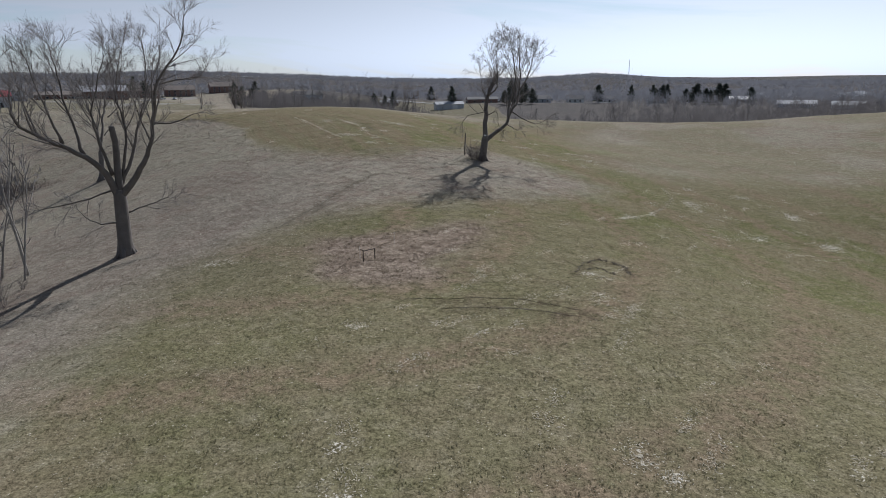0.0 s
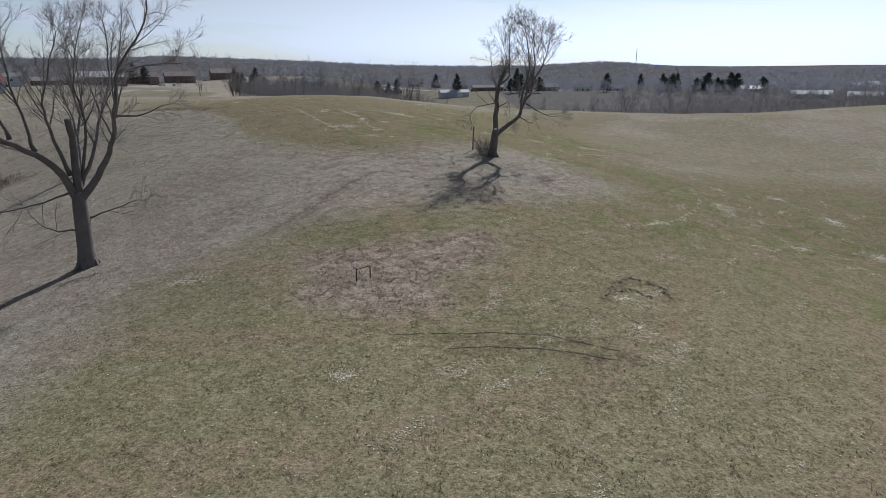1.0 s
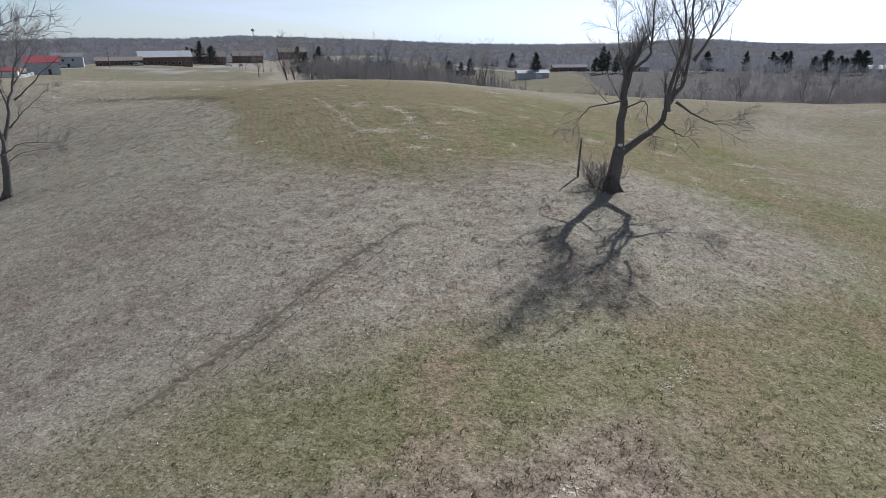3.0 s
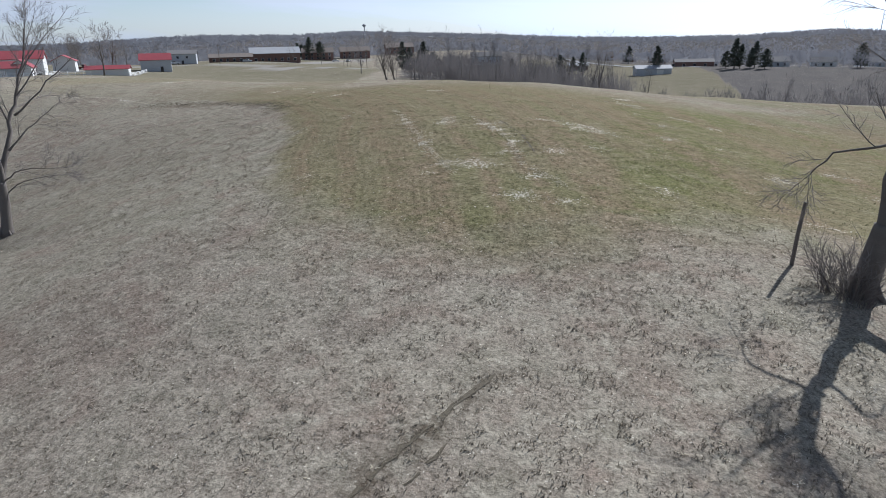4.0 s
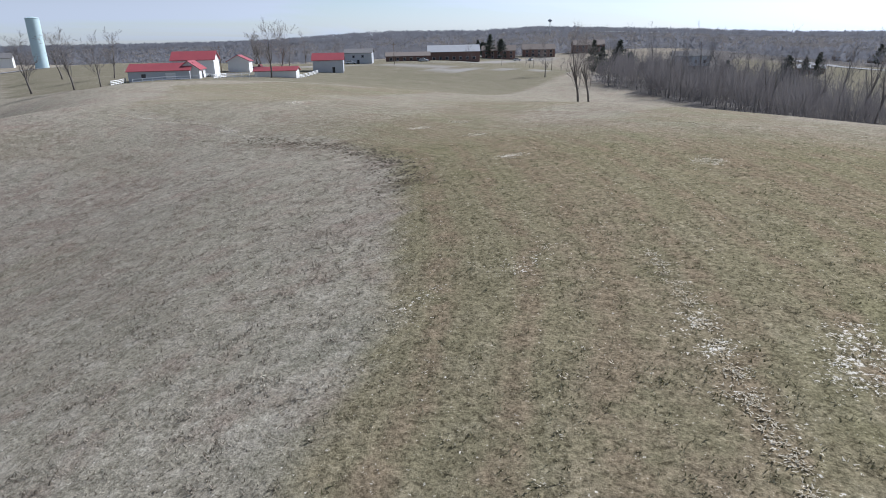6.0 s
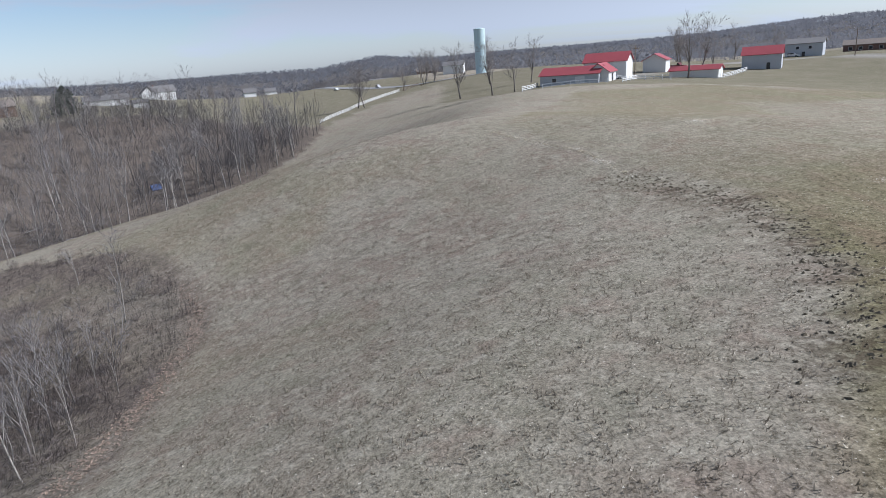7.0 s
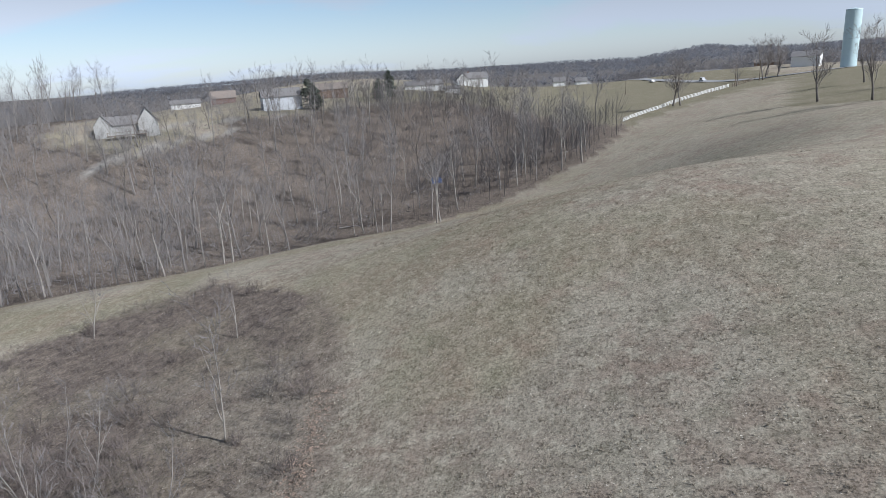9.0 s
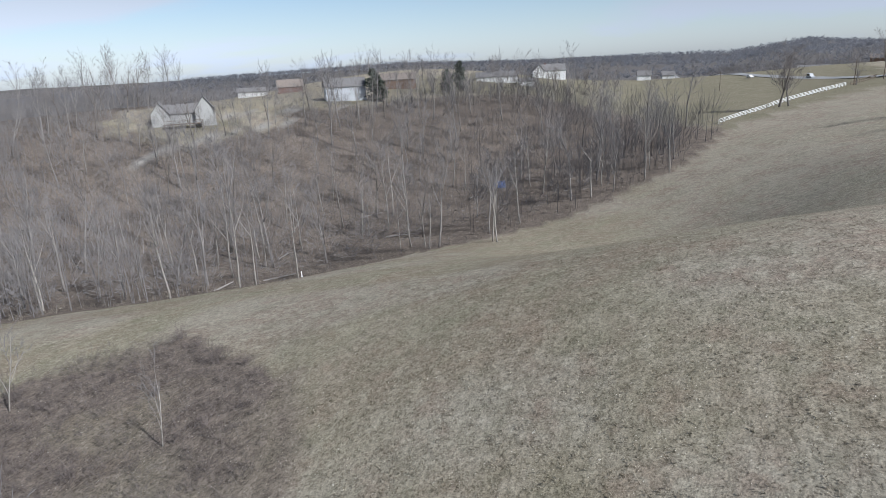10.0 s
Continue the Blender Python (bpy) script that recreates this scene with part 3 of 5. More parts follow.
def grass_tufts():
    """Loose tufts of dormant grass, and bleached straw, over the stretch of pasture that lies nearest."""
    rng = np.random.default_rng(11)
    n = 620000
    x, y = rng.uniform(-118, 40, n), rng.uniform(13, 138, n)
    d = line_distance([(0, 8), (0, 60), (-18, 92), (-45, 104), (-100, 98)], x, y)
    c = cover(x, y)
    chance = np.exp(-(d / 21.0) ** 2) * (0.10 + 0.75 * smooth(0.42, 0.68, vnoise(x, y, 0.55, 51)))
    in_row = 0.5 + 0.5 * np.sin(c["rows"] * 11.0 + 3.0 * vnoise(x, y, 3, 53))          # thicker along the drilled rows
    chance = chance * (1 - np.minimum(1, 0.6 * c["drilled"]) * (1 - in_row))
    chance = np.maximum(chance, np.maximum(c["straw"] * 0.7, 0.55 * c["dead"] * smooth(0.45, 0.62, vnoise(x, y, 0.7, 52))) * (d < 75))
    keep = (rng.random(n) < chance) & ~inside(BRUSH, x, y)
    x, y, g, dry = x[keep], y[keep], c["green"][keep], c["dead"][keep]
    pale = (rng.random(len(x)) < c["straw"][keep] * 0.40 + 0.008).astype(float)
    for ln in STRANDS + STRAW_LINES:          # loose straw drifted into thin rows
        for (xa, ya), (xb, yb) in zip(ln, ln[1:]):
            m = int(math.hypot(xb - xa, yb - ya) * (20 if ln in STRAW_LINES else 9))
            t = rng.random(m)
            t = np.clip(t + 0.05 * np.sin(t * 31 + xa), 0, 1)
            x = np.concatenate([x, xa + (xb - xa) * t + rng.normal(0, 0.13, m)])
            y = np.concatenate([y, ya + (yb - ya) * t + rng.normal(0, 0.13, m)])
            g, pale = np.concatenate([g, np.ones(m)]), np.concatenate([pale, np.ones(m)])
    for sx, sy, sr in STRAW:
        m = int(34 * sr)
        x, y = np.concatenate([x, sx + rng.normal(0, 0.5 * sr, m)]), np.concatenate([y, sy + rng.normal(0, 0.45 * sr, m)])
        g, pale = np.concatenate([g, np.ones(m)]), np.concatenate([pale, np.ones(m)])
    dry = np.concatenate([dry, np.zeros(len(x) - len(dry))])
    n, k = len(x), 4
    z = height(x, y)
    root = np.stack([x, y, z - 0.012], -1)[:, None, :] + np.concatenate([rng.normal(0, 0.07 + 0.02 * pale[:, None, None], (n, k, 2)), np.zeros((n, k, 1))], -1)
    a = rng.uniform(0, 2 * np.pi, (n, k))
    loose = pale[:, None]          # straw lies flat on the sod
    tall = (rng.uniform(0.035, 0.13, (n, k)) * (1 - 0.3 * g[:, None] + 0.5 * dry[:, None])) * (1 - loose) + rng.uniform(0.015, 0.04, (n, k)) * loose
    lean = rng.uniform(0.4, 1.6, (n, k)) * tall * (1 - loose) + rng.uniform(0.05, 0.16, (n, k)) * loose
    root[..., 2] += 0.025 * loose
    side = np.stack([-np.sin(a), np.cos(a), np.zeros((n, k))], -1) * (rng.uniform(0.010, 0.028, (n, k)) * (1 + 0.1 * pale[:, None]))[..., None]
    tip = root + np.stack([np.cos(a) * lean, np.sin(a) * lean, tall], -1)
    v = np.stack([root - side, root + side, tip], 2).reshape(-1, 3)
    me = bpy.data.meshes.new("grass_tufts")
    me.vertices.add(len(v))
    me.vertices.foreach_set("co", v.ravel())
    me.loops.add(len(v))
    me.loops.foreach_set("vertex_index", np.arange(len(v)))
    me.polygons.add(len(v) // 3)
    me.polygons.foreach_set("loop_start", np.arange(0, len(v), 3))
    me.update()
    for name, f in (("green", g), ("dead", dry), ("straw", pale)):
        me.attributes.new(name, "FLOAT", "POINT").data.foreach_set("value", np.repeat(f, 3 * k).astype(np.float32))
    me.materials.append(grass_material())
    return tagged(new("grass_tufts", me), "loose tufts of dormant tan and green grass", "grass", kind="stuff")


grass_tufts()
# ---- trees ----


def bent(p, d, length, n, wobble, up, rng):
    pts, d = [Vector(p)], Vector(d).normalized()
    for _ in range(n):
        d = (d + Vector((rng.gauss(0, wobble), rng.gauss(0, wobble), rng.gauss(0, wobble) + up))).normalized()
        pts.append(pts[-1] + d * (length / n))
    return pts


def along(pts, k):
    s = k * (len(pts) - 1)
    i = min(int(s), len(pts) - 2)
    return pts[i].lerp(pts[i + 1], s - i), (pts[i + 1] - pts[i]).normalized()


def sprout(crown, pts, r0, r1, level, rng, spec, start=0.25):
    """Side branches along a limb, and theirs in turn."""
    count, ratio, spread, up, wob = spec[level]
    total = sum((b - a).length for a, b in zip(pts, pts[1:]))
    n = max(2, int(round(count * total)))
    for i in range(n):
        k = start + (1 - start) * (i + rng.random()) / n
        p, d = along(pts, min(k, 0.999))
        turn = d.orthogonal().normalized()
        turn.rotate(Matrix.Rotation(rng.uniform(0, 6.283), 3, d))
        a = radians(rng.uniform(*spread))
        way = d * math.cos(a) + turn * math.sin(a) + Vector((0, 0, up))
        length = max(0.25, total * ratio * rng.uniform(0.55, 1.2) * (1.1 - 0.35 * k))
        rad = max(0.011, (r0 + (r1 - r0) * k) * rng.uniform(0.4, 0.62))
        last = level == len(spec) - 1
        if last:
            end = p + (way.normalized() + Vector((rng.gauss(0, wob), rng.gauss(0, wob), up * 0.5))) * length
            side = way.cross(Vector((rng.gauss(0, 1), rng.gauss(0, 1), rng.gauss(0, 1)))).normalized() * WOOD_TWIG
            crown.add([p - side, p + side, end], [(0, 1, 2)])
            continue
        branch = bent(p, way, length, 3, wob, up * 0.35, rng)
        if level >= 2:
            side = way.cross(Vector((rng.gauss(0, 1), rng.gauss(0, 1), rng.gauss(0, 1)))).normalized() * 0.014
            crown.add([branch[0] - side, branch[0] + side, branch[1] + side * 0.9, branch[1] - side * 0.9, branch[3]], [(0, 1, 2, 3), (3, 2, 4)])
            sprout(crown, branch, rad, 0.01, level + 1, rng, spec, 0.15)
            continue
        tip = max(0.010, rad * 0.35)
        m = len(branch) - 1
        crown.tube(branch, [rad + (tip - rad) * j / m for j in range(m + 1)], 3 if rad < 0.06 else 5, cap=False)
        sprout(crown, branch, rad, tip, level + 1, rng, spec, 0.2)


HERO_TWIG, WOOD_TWIG = 0.0088, 0.025          # half the breadth of the finest twigs
WOOD = [(0.82, 0.34, (25, 55), 0.26, 0.10), (1.85, 0.48, (22, 55), 0.16, 0.12), (2.5, 0.60, (18, 48), 0.12, 0.12)]
SCRUBBY = [(1.8, 0.55, (20, 60), 0.15, 0.15), (4.0, 0.6, (20, 60), 0.12, 0.15)]


def off(d, angle, rng):
    """A way that leaves d by that angle, to a random side."""
    turn = d.orthogonal().normalized()
    turn.rotate(Matrix.Rotation(rng.uniform(0, 6.283), 3, d))
    return d * math.cos(radians(angle)) + turn * math.sin(radians(angle))


def ribbon(crown, pts, half, rng):
    """A thin twig: a narrow tapering strip."""
    side = (pts[-1] - pts[0]).cross(Vector((rng.gauss(0, 1), rng.gauss(0, 1), rng.gauss(0, 1)))).normalized()
    n = len(pts) - 1
    v = []
    for i, p in enumerate(pts[:-1]):
        w = side * half * (1 - 0.45 * i / n)
        v += [p - w, p + w]
    crown.add(v + [pts[-1]], [(2 * i, 2 * i + 1, 2 * i + 3, 2 * i + 2) for i in range(n - 1)] + [(2 * n - 2, 2 * n - 1, 2 * n)])


def ramify(crown, pts, r0, r1, rng, up, start=0.28, dense=1.5, reach=3.2):
    """Slender branches along a limb, twigs on those, and the fine spray on the twigs, each thinner than what bears it."""
    total = sum((b - a).length for a, b in zip(pts, pts[1:]))
    n1 = max(4, int(total * dense * (1 - start)))
    for i in range(n1):
        k = start + (1 - start) * (i + rng.random()) / n1
        p, d = along(pts, min(k, 0.999))
        long = min(reach, 0.5 * total + 0.6) * rng.uniform(0.4, 1.1) * (1.15 - 0.45 * k)
        one = bent(p, off(d, rng.uniform(26, 62), rng) + Vector((0, 0, 0.10 * up)), long, 6, 0.07, 0.05 * up, rng)
        r = max(0.013, min(0.5 * (r0 + (r1 - r0) * k ** 0.5), 0.012 + 0.011 * long))
        crown.tube(one, [r * (1 - 0.115 * j) for j in range(7)], 4 if r > 0.028 else 3, cap=False)
        n2 = int(long / 0.21) + 2
        for j in range(n2):
            k2 = 0.14 + 0.86 * (j + rng.random()) / n2
            q, e = along(one, min(k2, 0.999))
            mid = min(0.5 * long + 0.35, rng.uniform(0.5, 1.4)) * (1.1 - 0.5 * k2)
            two = bent(q, off(e, rng.uniform(20, 50), rng) + Vector((0, 0, 0.06 * up)), mid, 3, 0.06, 0.05 * up, rng)
            ribbon(crown, two, HERO_TWIG * 1.2, rng)
            n3 = int(mid / 0.16) + 1
            for m in range(n3):
                f, g = along(two, 0.12 + 0.87 * (m + rng.random()) / n3)
                way = off(g, rng.uniform(18, 44), rng) * rng.uniform(0.30, 0.75) * (1.1 - 0.4 * m / n3)
                side = way.cross(Vector((rng.gauss(0, 1), rng.gauss(0, 1), rng.gauss(0, 1)))).normalized() * HERO_TWIG * 0.8
                crown.add([f - side, f + side, f + way], [(0, 1, 2)])


def limb_tree(name, label, x, y, right, trunk, limbs, r_base, seed, bark, twig, squash=0.83):
    """A tree from the lines of its main limbs, given as (across, up) with a depth of their own."""
    rng = random.Random(seed)
    ob = thing(name, label, "tree", on_ground(x, y, 0, 0.1))
    rx, ry = right
    body, crown = Shape(), Shape()

    def place(u, v, w):
        v = v if v < 8 else 8 + (v - 8) * squash
        return Vector((u * rx - w * ry, u * ry + w * rx, v))

    def fine(pts, n):
        out = []
        for i in range(len(pts) - 1):
            a, b = pts[max(i - 1, 0)], pts[i]
            c, d = pts[i + 1], pts[min(i + 2, len(pts) - 1)]
            for j in range(n):
                t = j / n
                out.append(0.5 * ((2 * b) + (c - a) * t + (2 * a - 5 * b + 4 * c - d) * t * t + (3 * b - a - 3 * c + d) * t ** 3))
        return out + [pts[-1]]

    line = fine([place(u, v, 0) for u, v in trunk], 4)
    m = len(line) - 1
    radii = [r_base * (1.0 + 0.35 * max(0, 0.25 - j / m) / 0.25) * (1 - 0.22 * j / m) for j in range(m + 1)]
    line[0] = line[0] - Vector((0, 0, 0.5))
    body.tube(line, radii, 12)
    for k in range(6):
        a = k * 1.05 + rng.random()
        foot = Vector((math.cos(a), math.sin(a), 0)) * r_base
        body.tube([line[0] + Vector((0, 0, 0.5 + r_base * 1.6)) + foot * 0.65, line[0] + Vector((0, 0, 0.65)) + foot * 1.25, line[0] + Vector((0, 0, 0.2)) + foot * 2.1], [r_base * 0.3, r_base * 0.27, r_base * 0.12], 6)
    for pts, r0, r1 in limbs:
        depth = rng.uniform(-0.55, 0.55)
        u0 = pts[0][0]
        p = fine([place(u, v, depth * (abs(u - u0) * 0.8 + (v - pts[0][1]) * 0.35 * (1 if v > pts[0][1] else 0))) for u, v in pts], 4)
        p = [q + Vector((rng.gauss(0, 0.05), rng.gauss(0, 0.05), rng.gauss(0, 0.04))) if 0 < j < len(p) - 1 else q for j, q in enumerate(p)]
        m = len(p) - 1
        body.tube(p, [r0 + (r1 - r0) * (j / m) ** 0.5 for j in range(m + 1)], 8)
        if r1 < 0.2:
            upright = 1.0 if r0 >= 0.14 else 0.25
            ramify(crown, p, r0, r1, rng, upright, 0.30 if r0 >= 0.14 else 0.2)
            if r0 >= 0.14:          # long ascending shoots that fill the head of the tree
                whole = sum((b - a).length for a, b in zip(p, p[1:]))
                for k in (0.34, 0.46, 0.58, 0.68, 0.78, 0.88):
                    q, d = along(p, min(0.97, k + rng.uniform(-0.05, 0.05)))
                    shoot = bent(q, off(d, rng.uniform(20, 46), rng) + Vector((0, 0, 0.25)), min(5.2, (1 - k) * whole * 0.75 + 1.6) * rng.uniform(0.8, 1.1), 8, 0.055, 0.035, rng)
                    thick = min(0.075, 0.6 * (r0 + (r1 - r0) * k ** 0.5))
                    crown.tube(shoot, [max(0.012, thick * (1 - 0.105 * j)) for j in range(9)], 5, cap=False)
                    ramify(crown, shoot, thick, 0.02, rng, 0.8, 0.22, 2.0, 2.0)
            end = (p[-1] - p[-2]).normalized()
            for _ in range(2):
                tipline = bent(p[-1], end + Vector((rng.gauss(0, 0.35), rng.gauss(0, 0.35), rng.gauss(0.0, 0.2))), rng.uniform(0.8, 1.5), 5, 0.07, 0.04, rng)
                crown.tube(tipline, [r1 * 0.8, r1 * 0.6, r1 * 0.5, r1 * 0.4, r1 * 0.3, 0.007], 4, cap=False)
                ramify(crown, tipline, r1, 0.01, rng, upright, 0.1, 1.2, 1.4)
    part("trunk", body.mesh("trunk", bark, True), bark, ob)
    part("crown", crown, twig, ob, "bare winter twigs")
    return ob


def wood_tree(name, label, seed, height_, r_base, bark, twig, fork=0.4, lean=0.03, spec=WOOD):
    """A slim leafless woodland tree, built at the origin."""
    rng = random.Random(seed)
    ob = thing(name, label, "tree")
    body, crown = Shape(), Shape()
    line = bent((0, 0, -0.4), (rng.gauss(0, lean), rng.gauss(0, lean), 1), height_, 9, 0.05, 0.03, rng)
    body.tube(line, [r_base * (1 - 0.93 * (j / 9) ** 0.9) for j in range(10)], 7)
    for _ in range(rng.choice((1, 2, 2, 3))):
        p, d = along(line, rng.uniform(fork - 0.1, fork + 0.25))
        side = Vector((rng.gauss(0, 1), rng.gauss(0, 1), 0)).normalized()
        way = d + side * 0.5
        limb = bent(p, way, height_ * rng.uniform(0.35, 0.5), 6, 0.08, 0.14, rng)
        body.tube(limb, [r_base * 0.5 * (1 - 0.88 * j / 6) for j in range(7)], 6)
        sprout(crown, limb, r_base * 0.3, 0.012, 0, rng, spec, 0.25)
    sprout(crown, line, r_base * 0.4, 0.012, 0, rng, spec, fork)
    part("trunk", body.mesh("trunk", bark, True), bark, ob)
    part("crown", crown, twig, ob, "bare winter twigs")
    return ob


def shrub(name, label, seed, size, stems, mat):
    rng = random.Random(seed)
    ob = thing(name, label, "shrub")
    s = Shape()
    for _ in range(stems):
        a, lean = rng.uniform(0, 6.283), abs(rng.gauss(0, 0.45))
        base = Vector((math.cos(a), math.sin(a), 0)) * rng.uniform(0, 0.35) * size
        line = bent(base - Vector((0, 0, 0.1)), (math.cos(a) * lean, math.sin(a) * lean, 1), size * rng.uniform(0.5, 1.1), 4, 0.14, 0.02, rng)
        s.tube(line, [0.022, 0.019, 0.015, 0.011, 0.007], 3, cap=False)
        sprout(s, line, 0.018, 0.008, 0, rng, SCRUBBY, 0.2)
    part("thicket", s, mat, ob)
    return ob


def conifer(name, label, seed, height_, width):
    rng = random.Random(seed)
    ob = thing(name, label, "tree")
    body, crown = Shape(), Shape()
    body.tube([(0, 0, -0.3), (0, 0, height_ * 0.5), (0, 0, height_)], [0.26, 0.15, 0.03], 7)
    z = height_ * 0.12
    while z < height_ * 0.98:
        k = z / height_
        reach = width * (1 - k ** 2.2) ** 0.9 * (0.6 + 0.4 * min(1, k / 0.35)) * rng.uniform(0.7, 1.15) + 0.25
        for _ in range(7):
            a = rng.uniform(0, 6.283)
            d = Vector((math.cos(a), math.sin(a), rng.uniform(-0.25, 0.45)))
            tip = Vector((0, 0, z + rng.uniform(-0.3, 0.3))) + d * reach * rng.uniform(0.7, 1.1)
            body.tube([(0, 0, z), tip], [0.04, 0.012], 3, cap=False)
            for _ in range(15):
                c = Vector((0, 0, z)).lerp(tip, rng.uniform(0.25, 1.0))
                u = Vector((rng.gauss(0, 1), rng.gauss(0, 1), rng.gauss(0, 0.5))).normalized() * rng.uniform(0.4, 1.0)
                v = Vector((rng.gauss(0, 1), rng.gauss(0, 1), rng.gauss(0, 0.6))).normalized() * 0.34
                crown.add([c - v, c + v, c + u], [(0, 1, 2)])
        z += height_ * 0.045
    part("trunk", body, BARK, ob)
    part("needles", crown, NEEDLES, ob, "dark evergreen needles")
    return ob


def scatter(poly, count, gap, seed, keep=None):
    rng = random.Random(seed)
    x0, x1 = min(p[0] for p in poly), max(p[0] for p in poly)
    y0, y1 = min(p[1] for p in poly), max(p[1] for p in poly)
    out, tries = [], 0
    while len(out) < count and tries < count * 60:
        tries += 1
        x, y = rng.uniform(x0, x1), rng.uniform(y0, y1)
        if inside(poly, np.array([x]), np.array([y]))[0] and all((x - a) ** 2 + (y - b) ** 2 > gap * gap for a, b in out) and (keep is None or keep(x, y)):
            out.append((x, y))
    return out


def plant(kinds, spots, seed, low=0.8, high=1.2, group="", name=""):
    """Copies of the kinds on the ground, turned and scaled."""
    rng = random.Random(seed)
    for x, y in spots:
        k = rng.uniform(low, high)
        ob = copy_thing(rng.choice(kinds), on_ground(x, y, rng.uniform(0, 360), 0.0) @ Matrix.Diagonal((k * rng.uniform(0.9, 1.1), k * rng.uniform(0.9, 1.1), k, 1)))
        tagged(ob, group=group)
        if name:
            ob.name = name


def drop_masters(obs):
    for ob in obs:
        for c in list(ob.children_recursive) + [ob]:
            bpy.data.objects.remove(c)


# the old tree with the broken leader, above the brushy hollow
limb_tree("old_tree", "large bare spreading tree with dark furrowed trunk", -26.3, 48.8, (0.873, 0.488),
          [(0, 0), (0.1, 2.9), (0.2, 5.6)],
          [([(0.2, 5.0), (-0.9, 7.5), (-2.8, 9.3), (-4.2, 10.3), (-5.6, 11.8), (-5.6, 13.8)], 0.37, 0.05),
           ([(0.2, 5.2), (0.4, 8.8), (0.3, 10.9)], 0.36, 0.22),
           ([(0.2, 5.0), (1.9, 7.3), (2.7, 8.9), (3.2, 11.4), (3.8, 14.7), (5.4, 17.1), (6.0, 19.7)], 0.36, 0.035),
           ([(-1.9, 8.6), (-2.4, 11.4), (-2.8, 15.2), (-3.1, 17.7)], 0.19, 0.03),
           ([(-0.1, 6.8), (-0.8, 10.3), (-0.7, 12.9), (0.6, 17.1)], 0.19, 0.03),
           ([(0.2, 5.6), (1.4, 7.9), (2.4, 11.2), (3.2, 14.1), (3.4, 17.9)], 0.22, 0.03),
           ([(0.3, 5.4), (1.3, 10.6), (1.0, 13.7), (2.0, 17.9)], 0.18, 0.03),
           ([(-3.2, 9.6), (-4.0, 13.0), (-4.6, 16.6)], 0.16, 0.03),
           ([(0.5, 3.6), (2.4, 4.1), (3.9, 4.5)], 0.10, 0.025),
           ([(-0.1, 2.9), (-1.9, 3.0), (-2.9, 4.1)], 0.10, 0.025),
           ([(-0.3, 5.6), (-2.6, 4.9), (-5.4, 4.4)], 0.11, 0.03),
           ([(3.2, 11.0), (5.0, 11.1), (6.4, 11.8)], 0.12, 0.025),
           ([(3.8, 14.3), (6.3, 14.9), (8.5, 14.9)], 0.14, 0.03)], 0.60, 5, BARK, TWIGS, 0.90)

# the forked tree in the draw
limb_tree("forked_tree", "bare forked tree with one broken leader and dark trunk", 4.6, 77.7, (0.998, -0.06),
          [(0, 0), (0.2, 1.6), (0.35, 2.9)],
          [([(0.3, 2.5), (0.4, 5.2), (0.5, 7.0), (0.8, 8.5), (1.3, 9.8)], 0.36, 0.17),
           ([(0.7, 8.0), (1.7, 8.9), (1.8, 10.4), (1.7, 13.5), (1.7, 14.8)], 0.15, 0.025),
           ([(0.3, 2.4), (1.5, 3.3), (2.9, 4.4), (3.5, 5.9), (4.4, 7.2), (4.6, 9.7), (4.5, 13.4), (4.2, 15.2)], 0.38, 0.03),
           ([(3.2, 5.3), (3.4, 7.7), (4.0, 10.1), (3.7, 13.5), (3.4, 14.8)], 0.20, 0.025),
           ([(4.5, 8.6), (5.6, 11.0), (6.2, 13.8)], 0.14, 0.03),
           ([(0.5, 7.0), (-0.1, 9.4), (-0.4, 11.8)], 0.10, 0.02),
           ([(3.7, 5.9), (6.0, 4.6), (7.6, 4.3)], 0.11, 0.02),
           ([(2.9, 4.6), (3.9, 3.9), (4.4, 3.7)], 0.09, 0.02),
           ([(0.5, 6.0), (-1.8, 5.5), (-2.5, 4.7)], 0.08, 0.02),
           ([(0.5, 5.5), (1.7, 6.0), (2.0, 4.4)], 0.08, 0.02)], 0.50, 9, BARK, TWIGS)

# the open-crowned tree at the corner of the hollow
limb_tree("walnut_tree", "bare open-crowned tree with slender dark limbs", -46.5, 82.3, (0.5, 0.866),
          [(-0.3, 0), (0.0, 2.2), (0.1, 3.8)],
          [([(0.1, 3.5), (1.3, 7.1), (2.3, 9.8), (3.4, 13.0), (4.0, 15.4)], 0.26, 0.03),
           ([(0.1, 3.3), (0.2, 6.7), (-0.6, 10.0), (-0.9, 13.6)], 0.24, 0.03),
           ([(0.2, 3.8), (1.4, 4.6), (3.7, 4.5)], 0.07, 0.02),
           ([(1.8, 8.3), (4.1, 10.9), (5.8, 12.9)], 0.095, 0.02),
           ([(1.0, 5.9), (2.9, 7.6), (4.8, 9.0)], 0.09, 0.02),
           ([(0.2, 5.1), (-1.2, 6.5), (-2.6, 7.4)], 0.09, 0.02),
           ([(0.2, 6.5), (-1.6, 9.0), (-2.8, 12.0)], 0.095, 0.02),
           ([(0.1, 2.8), (1.5, 3.7), (3.9, 3.8)], 0.06, 0.02)], 0.36, 21, BARK, TWIGS)

